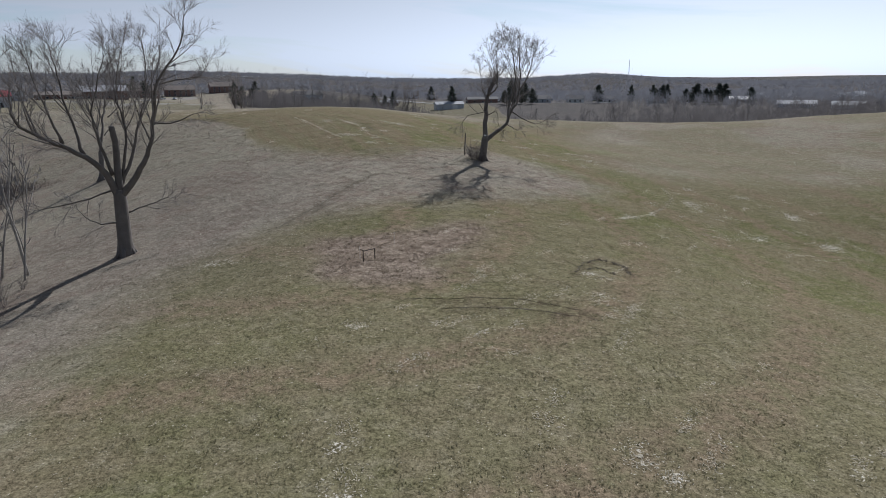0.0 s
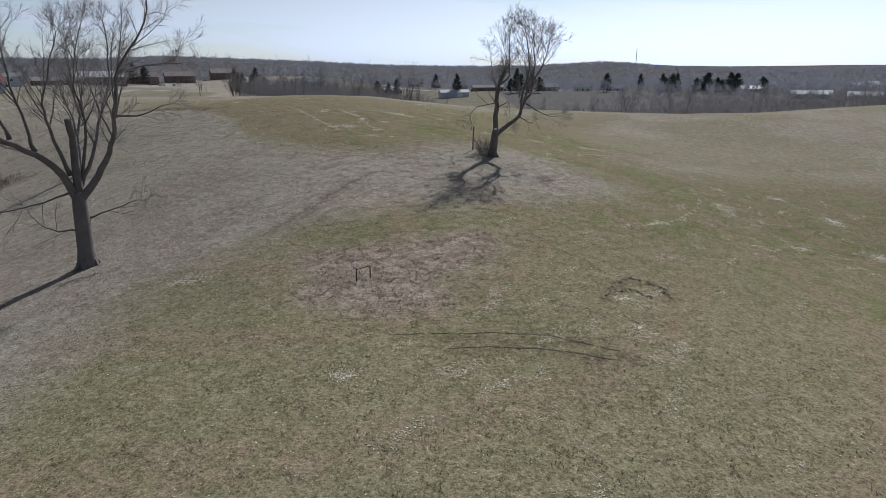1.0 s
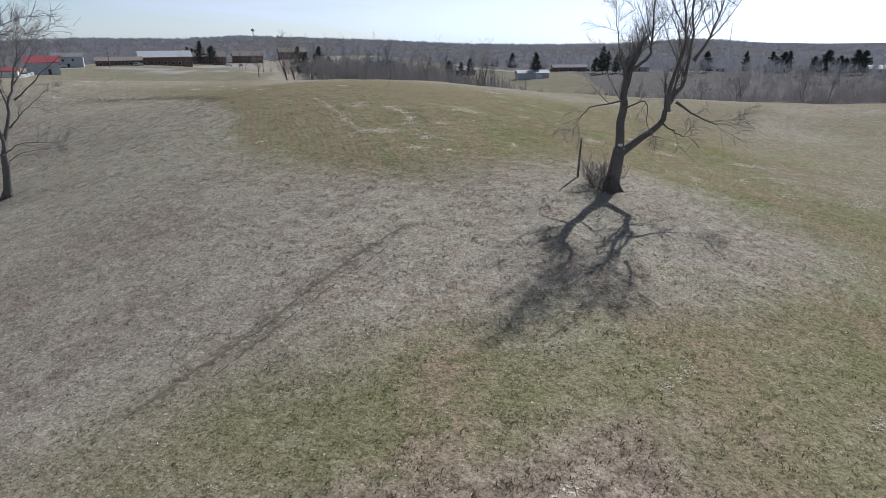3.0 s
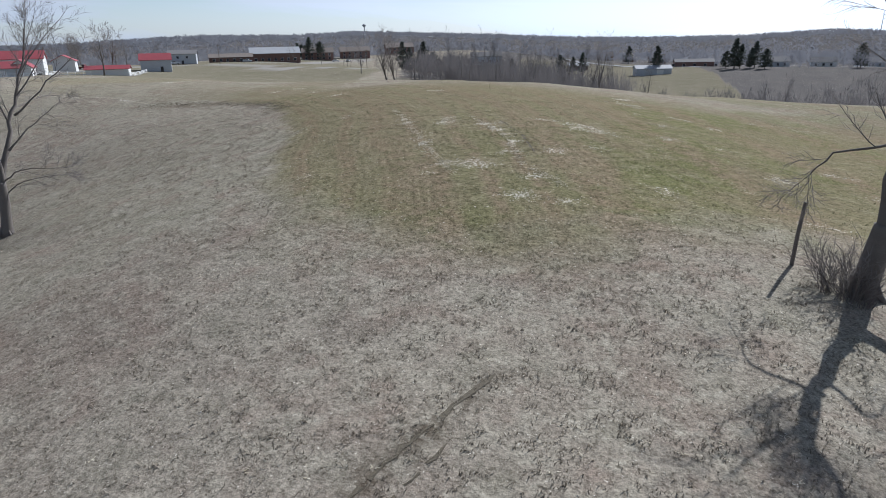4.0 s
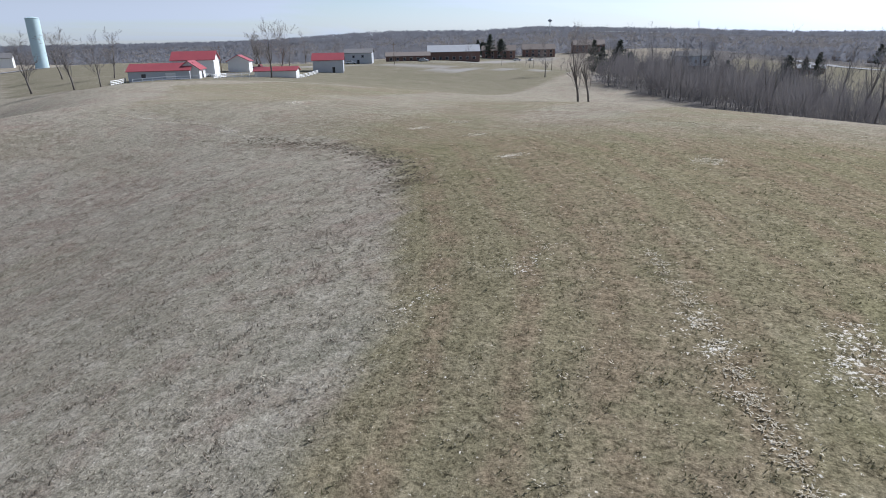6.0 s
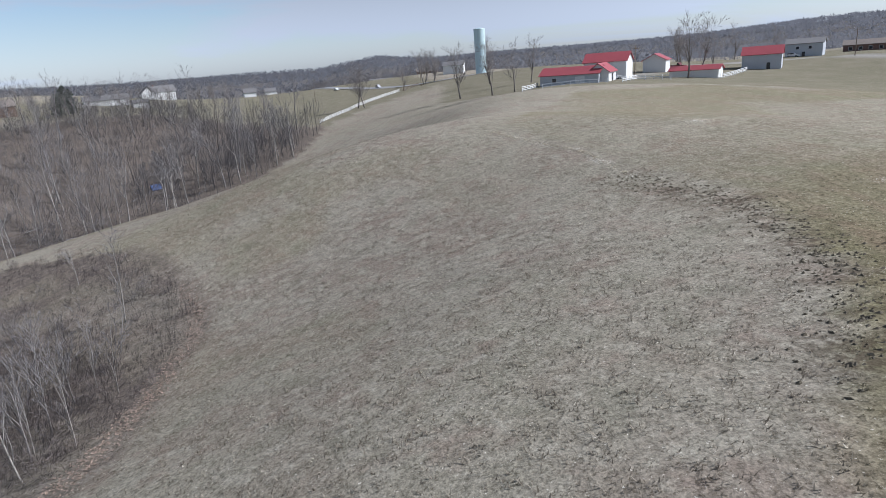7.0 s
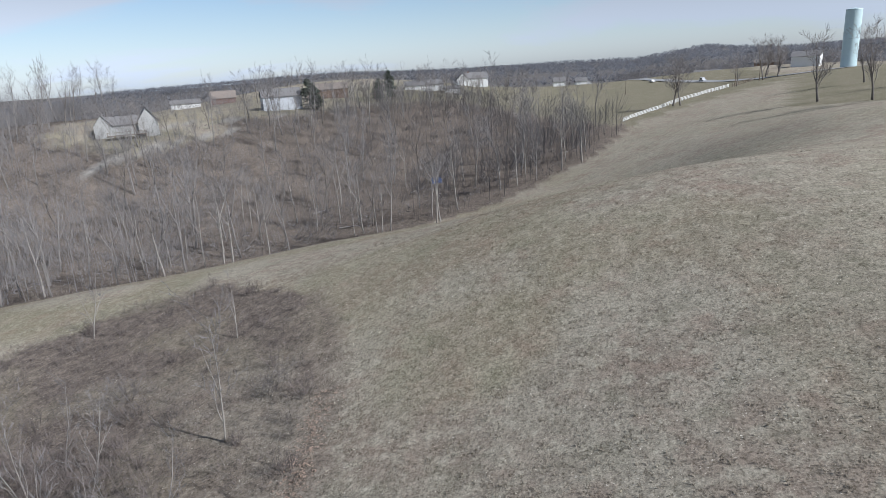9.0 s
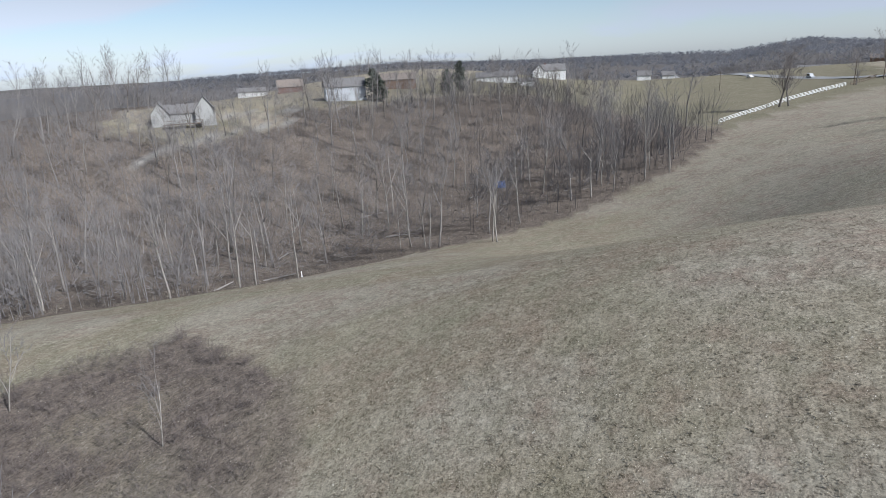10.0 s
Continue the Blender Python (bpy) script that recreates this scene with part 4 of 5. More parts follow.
# woodland kinds, copied into place
KINDS = [wood_tree("woodland_tree", "slim bare woodland tree with grey trunk", 31, 14.5, 0.19, GREY_BARK, GREY_TWIGS, 0.45),
         wood_tree("woodland_tree", "tall bare woodland tree with grey bark", 32, 16.0, 0.22, GREY_BARK, GREY_TWIGS, 0.5),
         wood_tree("woodland_tree", "bare woodland tree with dark bark", 33, 13.0, 0.20, BARK, TWIGS, 0.35),
         wood_tree("woodland_tree", "young bare woodland tree, thin trunk", 34, 10.0, 0.11, GREY_BARK, GREY_TWIGS, 0.3),
         wood_tree("woodland_tree", "bare woodland tree with many fine grey twigs", 35, 12.5, 0.16, GREY_BARK, GREY_TWIGS, 0.3)]
SPARSE = [(0.6, 0.34, (25, 55), 0.26, 0.10), (1.3, 0.48, (22, 55), 0.16, 0.12), (1.6, 0.60, (18, 48), 0.12, 0.12)]
WOOD_TWIG = 0.036
FAR_KINDS = [wood_tree("valley_tree", "bare grey tree of the valley", 36, 13.5, 0.19, GREY_BARK, GREY_TWIGS, 0.4, 0.03, SPARSE),
             wood_tree("valley_tree", "tall bare tree with dark bark", 37, 15.0, 0.22, BARK, TWIGS, 0.35, 0.04, SPARSE),
             wood_tree("valley_tree", "young bare tree with thin trunk", 38, 10.5, 0.13, GREY_BARK, GREY_TWIGS, 0.3, 0.05, SPARSE)]
WOOD_TWIG = 0.018
PALES = [wood_tree("pale_barked_tree", "bare tree with pale whitish trunk", 41, 15.0, 0.165, PALE_BARK, GREY_TWIGS, 0.5, 0.08),
         wood_tree("pale_barked_tree", "slender bare tree with pale whitish bark", 42, 12.0, 0.14, PALE_BARK, GREY_TWIGS, 0.45, 0.10)]
SAPLINGS = [wood_tree("sapling", "slender pale-barked sapling with bare branches", 44, 8.5, 0.068, SAPLING_BARK, GREY_TWIGS, 0.25, 0.12),
            wood_tree("sapling", "thin leaning pale sapling with bare branches", 45, 7.5, 0.060, SAPLING_BARK, GREY_TWIGS, 0.2, 0.16),
            wood_tree("sapling", "thin grey sapling with bare branches", 46, 7.0, 0.06, GREY_BARK, GREY_TWIGS, 0.2, 0.12)]
WOOD_TWIG = 0.040
BROAD = [(1.25, 0.40, (30, 65), 0.22, 0.10), (1.8, 0.50, (25, 55), 0.16, 0.12), (2.6, 0.60, (20, 50), 0.12, 0.12)]
YARD = [wood_tree("yard_tree", "bare broad-crowned tree in grass", 51, 14.0, 0.30, BARK, TWIGS, 0.22, 0.05, BROAD),
        wood_tree("yard_tree", "bare round-crowned tree in grass", 52, 11.0, 0.22, BARK, TWIGS, 0.2, 0.05, BROAD)]
WOOD_TWIG = 0.014
SHRUBS = [shrub("shrub", "tangle of bare reddish-brown stems", 61, 2.2, 15, SCRUB),
          shrub("shrub", "low thicket of bare brown stems", 62, 1.5, 14, SCRUB),
          shrub("shrub", "bare grey-brown thorny shrub", 63, 2.8, 15, TWIGS)]
PINES = [conifer("pine_tree", "dark green pine with full crown", 71, 12.5, 3.6), conifer("pine_tree", "dark green broad spreading pine", 72, 11.0, 4.6)]


plant(KINDS, scatter(WOODS, 240, 5.0, 1), 2, 0.9, 1.35, "trees of the ravine woods")
plant(PALES, scatter([(-128, 40), (-134, 54), (-156, 62), (-174, 80), (-190, 98), (-203, 108), (-236, 126), (-240, 104), (-222, 60), (-205, 10), (-170, -20), (-130, 0)], 46, 6.0, 36), 37, 0.8, 1.15, "pale-barked trees")
plant(PALES, [(-171, 84), (-172.2, 83), (-176, 70), (-180, 66), (-207, 108), (-209, 113), (-137, 48), (-150, 52), (-190, 80), (-232, -2), (-280, 20)], 3, 0.85, 1.1, "pale-barked trees")
plant(SAPLINGS[:2], [(-63.1, 86.3), (-72.7, 85.5), (-71.4, 84.4), (-85.3, 85.5), (-98.6, 79.7), (-102.4, 64), (-62, 66), (-66, 70), (-81, 77), (-64.5, 84), (-74, 82), (-62, 80), (-61, 84.5)], 4, 0.55, 0.95, "saplings of the brushy hollow")
HOLLOW = [(-60, 85.5), (-66, 87.5), (-78, 87), (-85, 80), (-84, 66), (-72, 52), (-58, 42), (-50, 46), (-57, 62), (-61, 76)]
plant(SAPLINGS[1:] + KINDS[3:4], scatter(HOLLOW, 70, 3.0, 25), 26, 0.5, 0.85, "saplings of the hollow")
plant(SHRUBS, scatter(BRUSH, 90, 3.0, 5), 6, 0.4, 0.8, "shrubs of the brushy hollow")
plant(YARD, [(-212.7, 165.6), (-215, 191), (-178.6, 226), (-241, 188), (-272, 146), (-270, 148), (-77.2, 226.5), (-75.3, 228.5), (-118, 296), (-194, 168), (-188, 172), (-196, 246), (-172, 216), (-309, 176), (-241, 298), (-251, 330)], 7, 0.8, 1.2, "trees in the grass")
plant(FAR_KINDS, scatter(VALLEY[:6] + [(255, 230), (100, 235), (0, 262), (-90, 316)], 78, 4.5, 8), 9, 0.5, 0.85, "trees of the valley", "valley_tree")
plant(FAR_KINDS, scatter([(-98, 296), (-82, 285), (-60, 271), (-36, 250), (-14, 236), (-10, 260), (-40, 298), (-92, 326)], 70, 3.6, 38), 39, 0.75, 1.3, "trees of the grove", "valley_tree")
plant(PINES, [(-108, 342), (-103, 346), (-112, 338), (-72, 383), (-54, 437), (-41, 438), (-47, 442), (0, 392), (34, 412), (40, 405), (44, 400), (47, 408), (37, 402), (50, 396), (137, 430), (141, 428), (145, 431), (134, 426), (148, 404), (153, 402), (159, 400), (156, 408), (163, 403), (166, 398), (171, 401), (118, 420), (186, 396), (-118, 344), (-105, 338), (-226, 436), (-232, 441), (211, 453),
              (94, 409), (-17, 510), (-214, 425), (-220, 430), (-208, 428), (-310, 12), (-313, 8), (-345, 30), (-352, 34), (-400, 22)], 10, 0.75, 1.15, "pines")
plant(KINDS[:2] + KINDS[4:], [(-38.0, 44), (-40, 48.5), (-36.5, 40), (-43, 52)], 12, 1.0, 1.2, "young trees beside the old tree")
plant(SAPLINGS[:2], [(-34, 46.8), (-35.4, 45.2), (-37.6, 49.0), (-33.5, 42), (-36, 43.5), (-34.6, 48.4), (-38, 46), (-32.6, 40)], 17, 1.5, 2.0, "pale trees beside the old tree")
plant(SHRUBS, [(4.0, 77.2), (4.3, 76.9), (3.7, 77.6), (3.5, 77.1), (4.1, 77.6), (3.3, 77.5), (3.9, 76.8), (4.5, 76.6)], 13, 0.55, 0.85, "scrub at the foot of the forked tree")
plant(FAR_KINDS, [(-268 + 9 * i - 3 * (i % 3), -62 - 4 * (i % 4)) for i in range(9)] + [(-345 - 7 * i, -30 + 5 * (i % 3)) for i in range(8)] + [(-380 - 9 * i, 66 + 6 * (i % 2)) for i in range(6)], 14, 0.8, 1.2, "trees round the houses", "garden_tree")
plant(FAR_KINDS, [(-222, -14), (-230, -18), (-234, -34), (-224, -30), (-236, -44), (-240, -24), (-246, -14), (-226, -8), (-232, -26), (-238, -16), (-244, -6), (-228, -40), (-290, 4), (-284, -6), (-300, 18), (-306, 26), (-292, 14), (-330, 44), (-345, 52), (-240, -62), (-252, -64)], 18, 0.8, 1.1, "trees before the houses", "garden_tree")
plant(YARD, scatter([(-300, 40), (-290, 84), (-350, 112), (-470, 108), (-480, 20), (-400, -10), (-345, 10)], 36, 8.0, 27), 28, 0.5, 0.8, "trees on the house hill")
plant(FAR_KINDS, scatter([(-292, -18), (-262, -6), (-232, -18), (-233, -52), (-246, -26), (-268, -20)], 12, 4.0, 33), 34, 0.6, 0.95, "trees round the pale house", "garden_tree")
plant(FAR_KINDS, [(-190 + 9 * i, 360 + 14 * (i % 3) + 5 * i) for i in range(6)] + [(-228 + 7 * i, 410 + 11 * i) for i in range(5)] + [(-150, 345), (-140, 420), (-170, 330)], 16, 0.5, 0.8, "trees among the brick buildings", "street_tree")
plant(YARD, [(-330 - 11 * i, 192 + 4 * i + 5 * (i % 2)) for i in range(8)] + [(-230 - 8 * i, 262 + 6 * i) for i in range(5)], 15, 0.7, 1.0, "trees along the farm lane")
plant(SHRUBS, [(-33, 42.5), (-32, 39.5), (-35, 44.5), (-31, 36.5), (-36.5, 47.5), (-30, 38.2), (-34, 40.5), (-32.4, 44.6)], 40, 0.5, 0.9, "shrubs below the old tree")
drop_masters(KINDS + FAR_KINDS + PALES + SAPLINGS + YARD + SHRUBS + PINES)


def crown_mass(name, label, x, y, tall, k, broad, blade, mat, seed):
    """Many leafless crowns as one mass: a thin stem each and fine twigs fanning up and out."""
    rng = np.random.default_rng(seed)
    n = len(x)
    z = height(x, y)
    base = np.stack([x, y, z - 0.2], -1)[:, None, :]
    t = tall[:, None]
    a = rng.uniform(0, 2 * np.pi, (n, k))
    lift = np.arcsin(rng.uniform(-0.85, 1.0, (n, k)))
    far = rng.uniform(0.45, 1.0, (n, k)) ** 0.6
    out, up = np.cos(lift) * far * broad * 1.7 * t, (0.53 + 0.47 * np.sin(lift) * far) * t
    hi = base + np.stack([np.cos(a) * out, np.sin(a) * out, up], -1)
    back = rng.uniform(0.25, 0.55, (n, k))
    lo = base + np.stack([np.cos(a) * out * (1 - back), np.sin(a) * out * (1 - back), up - back * np.maximum(up - 0.22 * t, 0.06 * t)], -1)
    wide = np.cross(hi - lo, np.array([-0.42, 0.86, 0.28]) + rng.normal(0, 0.22, (n, k, 3)))          # the sprays spread flat, most of them one way
    wide = wide / (np.linalg.norm(wide, axis=-1, keepdims=True) + 1e-6) * blade * rng.uniform(0.5, 1.4, (n, k, 1))
    thick = np.stack([0.010 * tall, 0.004 * tall, 0 * tall], -1)
    stem = np.stack([np.stack([base[:, 0] - thick, base[:, 0] + thick, base[:, 0] + np.stack([rng.normal(0, 0.4, n), rng.normal(0, 0.4, n), tall * 0.9], -1)], 1)], 1)
    v = np.concatenate([np.stack([lo - wide, lo + wide, hi], 2), stem], 1).reshape(-1, 3)
    me = bpy.data.meshes.new(name)
    me.vertices.add(len(v))
    me.vertices.foreach_set("co", v.ravel())
    me.loops.add(len(v))
    me.loops.foreach_set("vertex_index", np.arange(len(v)))
    me.polygons.add(len(v) // 3)
    me.polygons.foreach_set("loop_start", np.arange(0, len(v), 3))
    me.update()
    me.materials.append(mat)
    return tagged(new(name, me), label, "woods", kind="stuff")


def far_woods():
    rng = np.random.default_rng(3)
    n = 15000
    bear = np.radians(rng.uniform(-150, 50, n))
    r = np.where(rng.random(n) < 0.4, rng.uniform(980, 1190, n), np.sqrt(rng.uniform(400 ** 2, 1230 ** 2, n)))
    x, y = -60 + r * np.sin(bear), 100 + r * np.cos(bear)
    keep = vnoise(x, y, 90, 31) > 0.30 - 0.3 * smooth(800, 1100, r)
    for p in LAWNS:
        keep &= ~inside(p, x, y)
    x, y = x[keep], y[keep]
    crown_mass("far_woods", "distant leafless woods on low hills, tinted blue-grey for haze", x, y, rng.uniform(6, 10.5, len(x)), 16, 0.48, 0.60, HAZED_WOOD, 4)


def thicket(name, label, poly, count, low, high, k, seed, mat, blade=0.05):
    rng = np.random.default_rng(seed)
    px, py = np.array([p[0] for p in poly]), np.array([p[1] for p in poly])
    x, y = rng.uniform(px.min(), px.max(), count * 3), rng.uniform(py.min(), py.max(), count * 3)
    ok = inside(poly, x, y)
    x, y = x[ok][:count], y[ok][:count]
    crown_mass(name, label, x, y, rng.uniform(low, high, len(x)), k, 0.2, blade, mat, seed + 1)


far_woods()
thicket("hill_brush", "bare brush and young trees on the house hill", [(-296, 40), (-292, 80), (-345, 100), (-400, 70), (-395, -30), (-385, -100), (-330, -104), (-270, -66), (-228, -70), (-222, -20), (-236, 4)], 900, 2.5, 8.5, 56, 95, GREY_TWIGS, 0.045)
thicket("canopy", "fine grey twigs of the ravine's close-grown trees", WOODS, 1900, 6.0, 16.0, 84, 93, GREY_TWIGS, 0.034)
thicket("undergrowth", "dense bare undergrowth and saplings of the ravine", WOODS, 2700, 1.5, 8.0, 46, 81, GREY_TWIGS, 0.030)
thicket("valley_woods", "bare trees and brush along the valley", VALLEY, 1500, 3.0, 8.5, 50, 83, VALLEY_WOOD, 0.055)
thicket("valley_grove", "close-grown bare trees behind the field crest", [(-98, 295), (-84, 284), (-62, 272), (-38, 250), (-14, 234), (-8, 262), (-40, 300), (-92, 328)], 480, 5.0, 14.5, 110, 87, VALLEY_WOOD, 0.030)
thicket("crest_brush", "bare brush along the field crest", [(10, 214), (60, 194), (140, 180), (220, 184), (220, 205), (60, 212), (-8, 225)], 560, 2.5, 8.0, 80, 89, VALLEY_WOOD, 0.032)
thicket("lowland_woods", "bare trees between the fields of the lowland", [(-90, 500), (20, 500), (60, 400), (120, 330), (260, 330), (330, 420), (340, 640), (-90, 660)], 1500, 5.0, 11.0, 40, 97, HAZED_WOOD, 0.10)
thicket("slope_woods", "bare grey-brown woods on the slope behind the houses", [(-270, -62), (-330, -100), (-380, -92), (-420, -30), (-520, 10), (-720, -40), (-720, -320), (-300, -280), (-225, -120)], 1500, 7.0, 12.0, 50, 101, VALLEY_WOOD, 0.075)
thicket("road_woods", "bare grey-brown woods beyond the country road", [(-560, 168), (-470, 190), (-430, 262), (-520, 330), (-700, 330), (-700, 172)], 420, 7.0, 13.0, 50, 103, VALLEY_WOOD, 0.075)
thicket("hilltop_woods", "bare trees behind the brick buildings", [(-330, 330), (-236, 400), (-224, 480), (-190, 520), (-110, 520), (-110, 640), (-330, 600), (-400, 420)], 700, 6.0, 11.0, 50, 99, HAZED_WOOD, 0.08)
thicket("hollow_growth", "dense bare saplings and briars in the hollow", HOLLOW, 1200, 1.2, 4.2, 56, 91, SCRUB, 0.014)
thicket("brush", "dense dead weeds and brush in the hollow", BRUSH, 6400, 0.6, 2.0, 23, 85, SCRUB, 0.014)

WEEDS = plain("dry_weeds", (0.30, 0.265, 0.215), 0.95, 0.3, 1.5, bump=0)
thicket("edge_weeds", "tall dry tan weeds along the edge of the woods", [(-124, 36), (-132, 52.5), (-154, 60.5), (-172, 78.5), (-190, 98.5), (-214, 118.5), (-219, 114), (-196, 93), (-177, 71), (-157, 54), (-137, 45), (-128, 31)], 620, 0.7, 2.0, 26, 105, WEEDS, 0.022)

# ---- buildings ----


def window(parent, x, y, z, w, h, turn=0.0):
    """A window with its frame and pane; it faces local -y."""
    f = part("window", Shape().box(-w / 2 - 0.08, -0.05, -0.08, w / 2 + 0.08, 0.02, h + 0.08), WHITE, parent, at=pose(x, y, z, 0, 0, turn))
    part("pane", Shape().box(-w / 2, -0.07, 0, w / 2, -0.03, h), GLASS, f)


def house(name, label, x, y, turn, w, d, h, rise, wall, roof, windows=(), doors=(), chimney=None, category="house", sink=0.3, over=0.45, group=""):
    """A gabled building: ridge along local x, front towards local -y. windows: (x, z, w, h) on the front."""
    ob = thing(name, label, category, on_ground(x, y, turn, sink), group)
    s = Shape()
    pent = [(-d / 2, -0.6), (d / 2, -0.6), (d / 2, h), (0, h + rise), (-d / 2, h)]
    v = [(-w / 2, a, b) for a, b in pent] + [(w / 2, a, b) for a, b in pent]
    s.add(v, [(0, 1, 2, 3, 4)[::-1], (5, 6, 7, 8, 9)] + [(i, (i + 1) % 5, (i + 1) % 5 + 5, i + 5) for i in range(5)])
    part("wall", s, wall, ob)
    t, slope = 0.16, rise / (d / 2)
    e = d / 2 + over
    r = Shape()
    for sy in (-1, 1):
        edge = [(sy * e, h - over * slope + 0.02), (0, h + rise + 0.02), (0, h + rise + 0.02 + t), (sy * e, h - over * slope + 0.02 + t)]
        v = [(-w / 2 - over, a, b) for a, b in edge] + [(w / 2 + over, a, b) for a, b in edge]
        r.add(v, [(0, 1, 2, 3), (7, 6, 5, 4), (0, 4, 5, 1), (2, 6, 7, 3), (3, 7, 4, 0)])
    part("roof", r, roof, ob)
    for wx, wz, ww, wh in windows:
        window(ob, wx, -d / 2, wz, ww, wh)
    for dx, dw, dh in doors:
        part("door", Shape().box(dx - dw / 2, -d / 2 - 0.06, 0, dx + dw / 2, -d / 2 + 0.02, dh), GLASS if dw < 2 else WHITE, ob)
    if chimney is not None:
        part("chimney", Shape().box(chimney - 0.4, -0.4, h, chimney + 0.4, 0.4, h + rise + 0.9), BRICK, ob)
    return ob


def row(n, span, z, w, h):
    return [((i - (n - 1) / 2) * span / max(n - 1, 1), z, w, h) for i in range(n)]


house("white_farmhouse", "white two-storey farmhouse with gabled roof", -473, 63, -75, 14, 9, 5.4, 3.6, WHITE, SHINGLE, row(4, 10, 0.9, 1.0, 1.5) + row(4, 10, 3.4, 1.0, 1.4), [(0, 1.0, 2.1)], 5)
house("ranch_house", "white ranch house with grey shingle roof", -419, 38, -78, 22, 10, 3.0, 2.4, WHITE, SHINGLE, row(5, 16, 0.9, 1.3, 1.3), [(2, 1.0, 2.1)])
house("brown_house", "brown split-level house with brown roof", -362, 0, -72, 19, 9, 4.6, 2.6, BROWN, BROWN_SHINGLE, row(4, 12, 2.4, 1.3, 1.3), [(0, 1.0, 2.1)])
house("grey_house", "pale grey house with steep shingle roof", -314, -5, -60, 16, 10, 5.6, 3.0, GREY_SIDING, SHINGLE, row(4, 11, 1.0, 1.1, 1.4) + row(3, 9, 3.6, 1.1, 1.4), [])
house("brick_house", "brick house with two gables", -364, -57, -62, 12, 8, 3.2, 3.2, BRICK, BROWN_SHINGLE, row(3, 8, 0.9, 1.2, 1.4))
house("white_house", "pale grey house with steep gabled wings", -252.5, -35.5, -54, 13, 7, 3.6, 2.4, PALE_SIDING, SHINGLE, row(3, 8, 0.9, 1.2, 1.6))
house("cottage", "small white cottage with porch", -495, 117, -88, 8, 7, 3.4, 2.6, WHITE, SHINGLE, row(2, 4, 0.9, 1.0, 1.3), [(0, 1.0, 2.0)])
house("mobile_home", "long pale mobile home", -540, 223, -105, 18, 5, 2.8, 0.8, WHITE, SHINGLE, row(4, 13, 1.0, 1.0, 1.0))
house("red_barn", "low pale grey barn with red metal roof", -183.5, 187.5, 42, 16, 8, 2.8, 1.7, GREY_SIDING, RED_ROOF, [(-4, 1.0, 1.2, 1.0)], [(3, 2.6, 2.2)], category="barn")
house("barn_wing", "white gabled barn wing with red roof", -179.5, 194, 132, 8, 5.5, 2.9, 2.0, WHITE, RED_ROOF, [], [(0, 1.6, 2.2)], category="barn")
house("tall_barn", "tall white barn with red metal roof", -190, 203, 42, 12, 8, 5.2, 2.2, WHITE, RED_ROOF, [], [], category="barn")
house("gabled_shed", "small white gabled shed with red roof", -202, 229, 130, 6.5, 7, 4.0, 1.8, WHITE, RED_ROOF, [], [], category="shed")
house("run_in_shed", "long low white shed with red roof", -176, 222, 35, 13, 5, 2.3, 1.0, WHITE, RED_ROOF, [], [], category="shed")
house("red_roof_shed", "white shed with red metal roof", -189, 259, 40, 11, 8, 4.6, 2.2, GREY_SIDING, RED_ROOF, [], [(2, 1.0, 2.0)], category="shed")
house("metal_building", "grey metal building beside a gravel lot", -213, 304, 35, 12, 10, 5.0, 1.6, GREY_SIDING, SHINGLE, row(2, 4, 3.0, 1.0, 1.0), [(0, 1.0, 2.1)], category="building")
house("long_building", "long low brown brick building", -217, 346, 35, 22, 9, 2.8, 1.7, BRICK, BROWN_SHINGLE, row(6, 17, 0.8, 1.2, 1.2), [], category="building")
house("brick_building", "dark brick building with pale metal roof", -214, 384, 35, 28, 14, 5.0, 3.2, BRICK, PALE_ROOF, row(7, 22, 0.9, 1.3, 1.4), [], category="building")
for i, (bx, by) in enumerate(((-212, 432), (-199, 461), (-178, 492))):
    house("apartment_building", "red brick apartment building with brown roof", bx, by, 30, 20, 11, 4.8, 2.8, BRICK, BROWN_SHINGLE, row(5, 15, 0.7, 1.2, 1.3) + row(5, 15, 2.9, 1.2, 1.3), [], category="building", group="brick apartments")

# water standpipe
tower = thing("water_tower", "tall pale blue cylindrical water tank", "water tower", on_ground(-328, 222))
part("tank", Shape().tube([(0, 0, 0), (0, 0, 21.0)], [2.75, 2.75], 40).mesh("tank", TANK, False), TANK, tower)
part("tank_roof", Shape().tube([(0, 0, 21.0), (0, 0, 21.25), (0, 0, 21.7)], [2.84, 2.75, 0.3], 40), TANK, tower)

# ---- fences, gate, posts ----


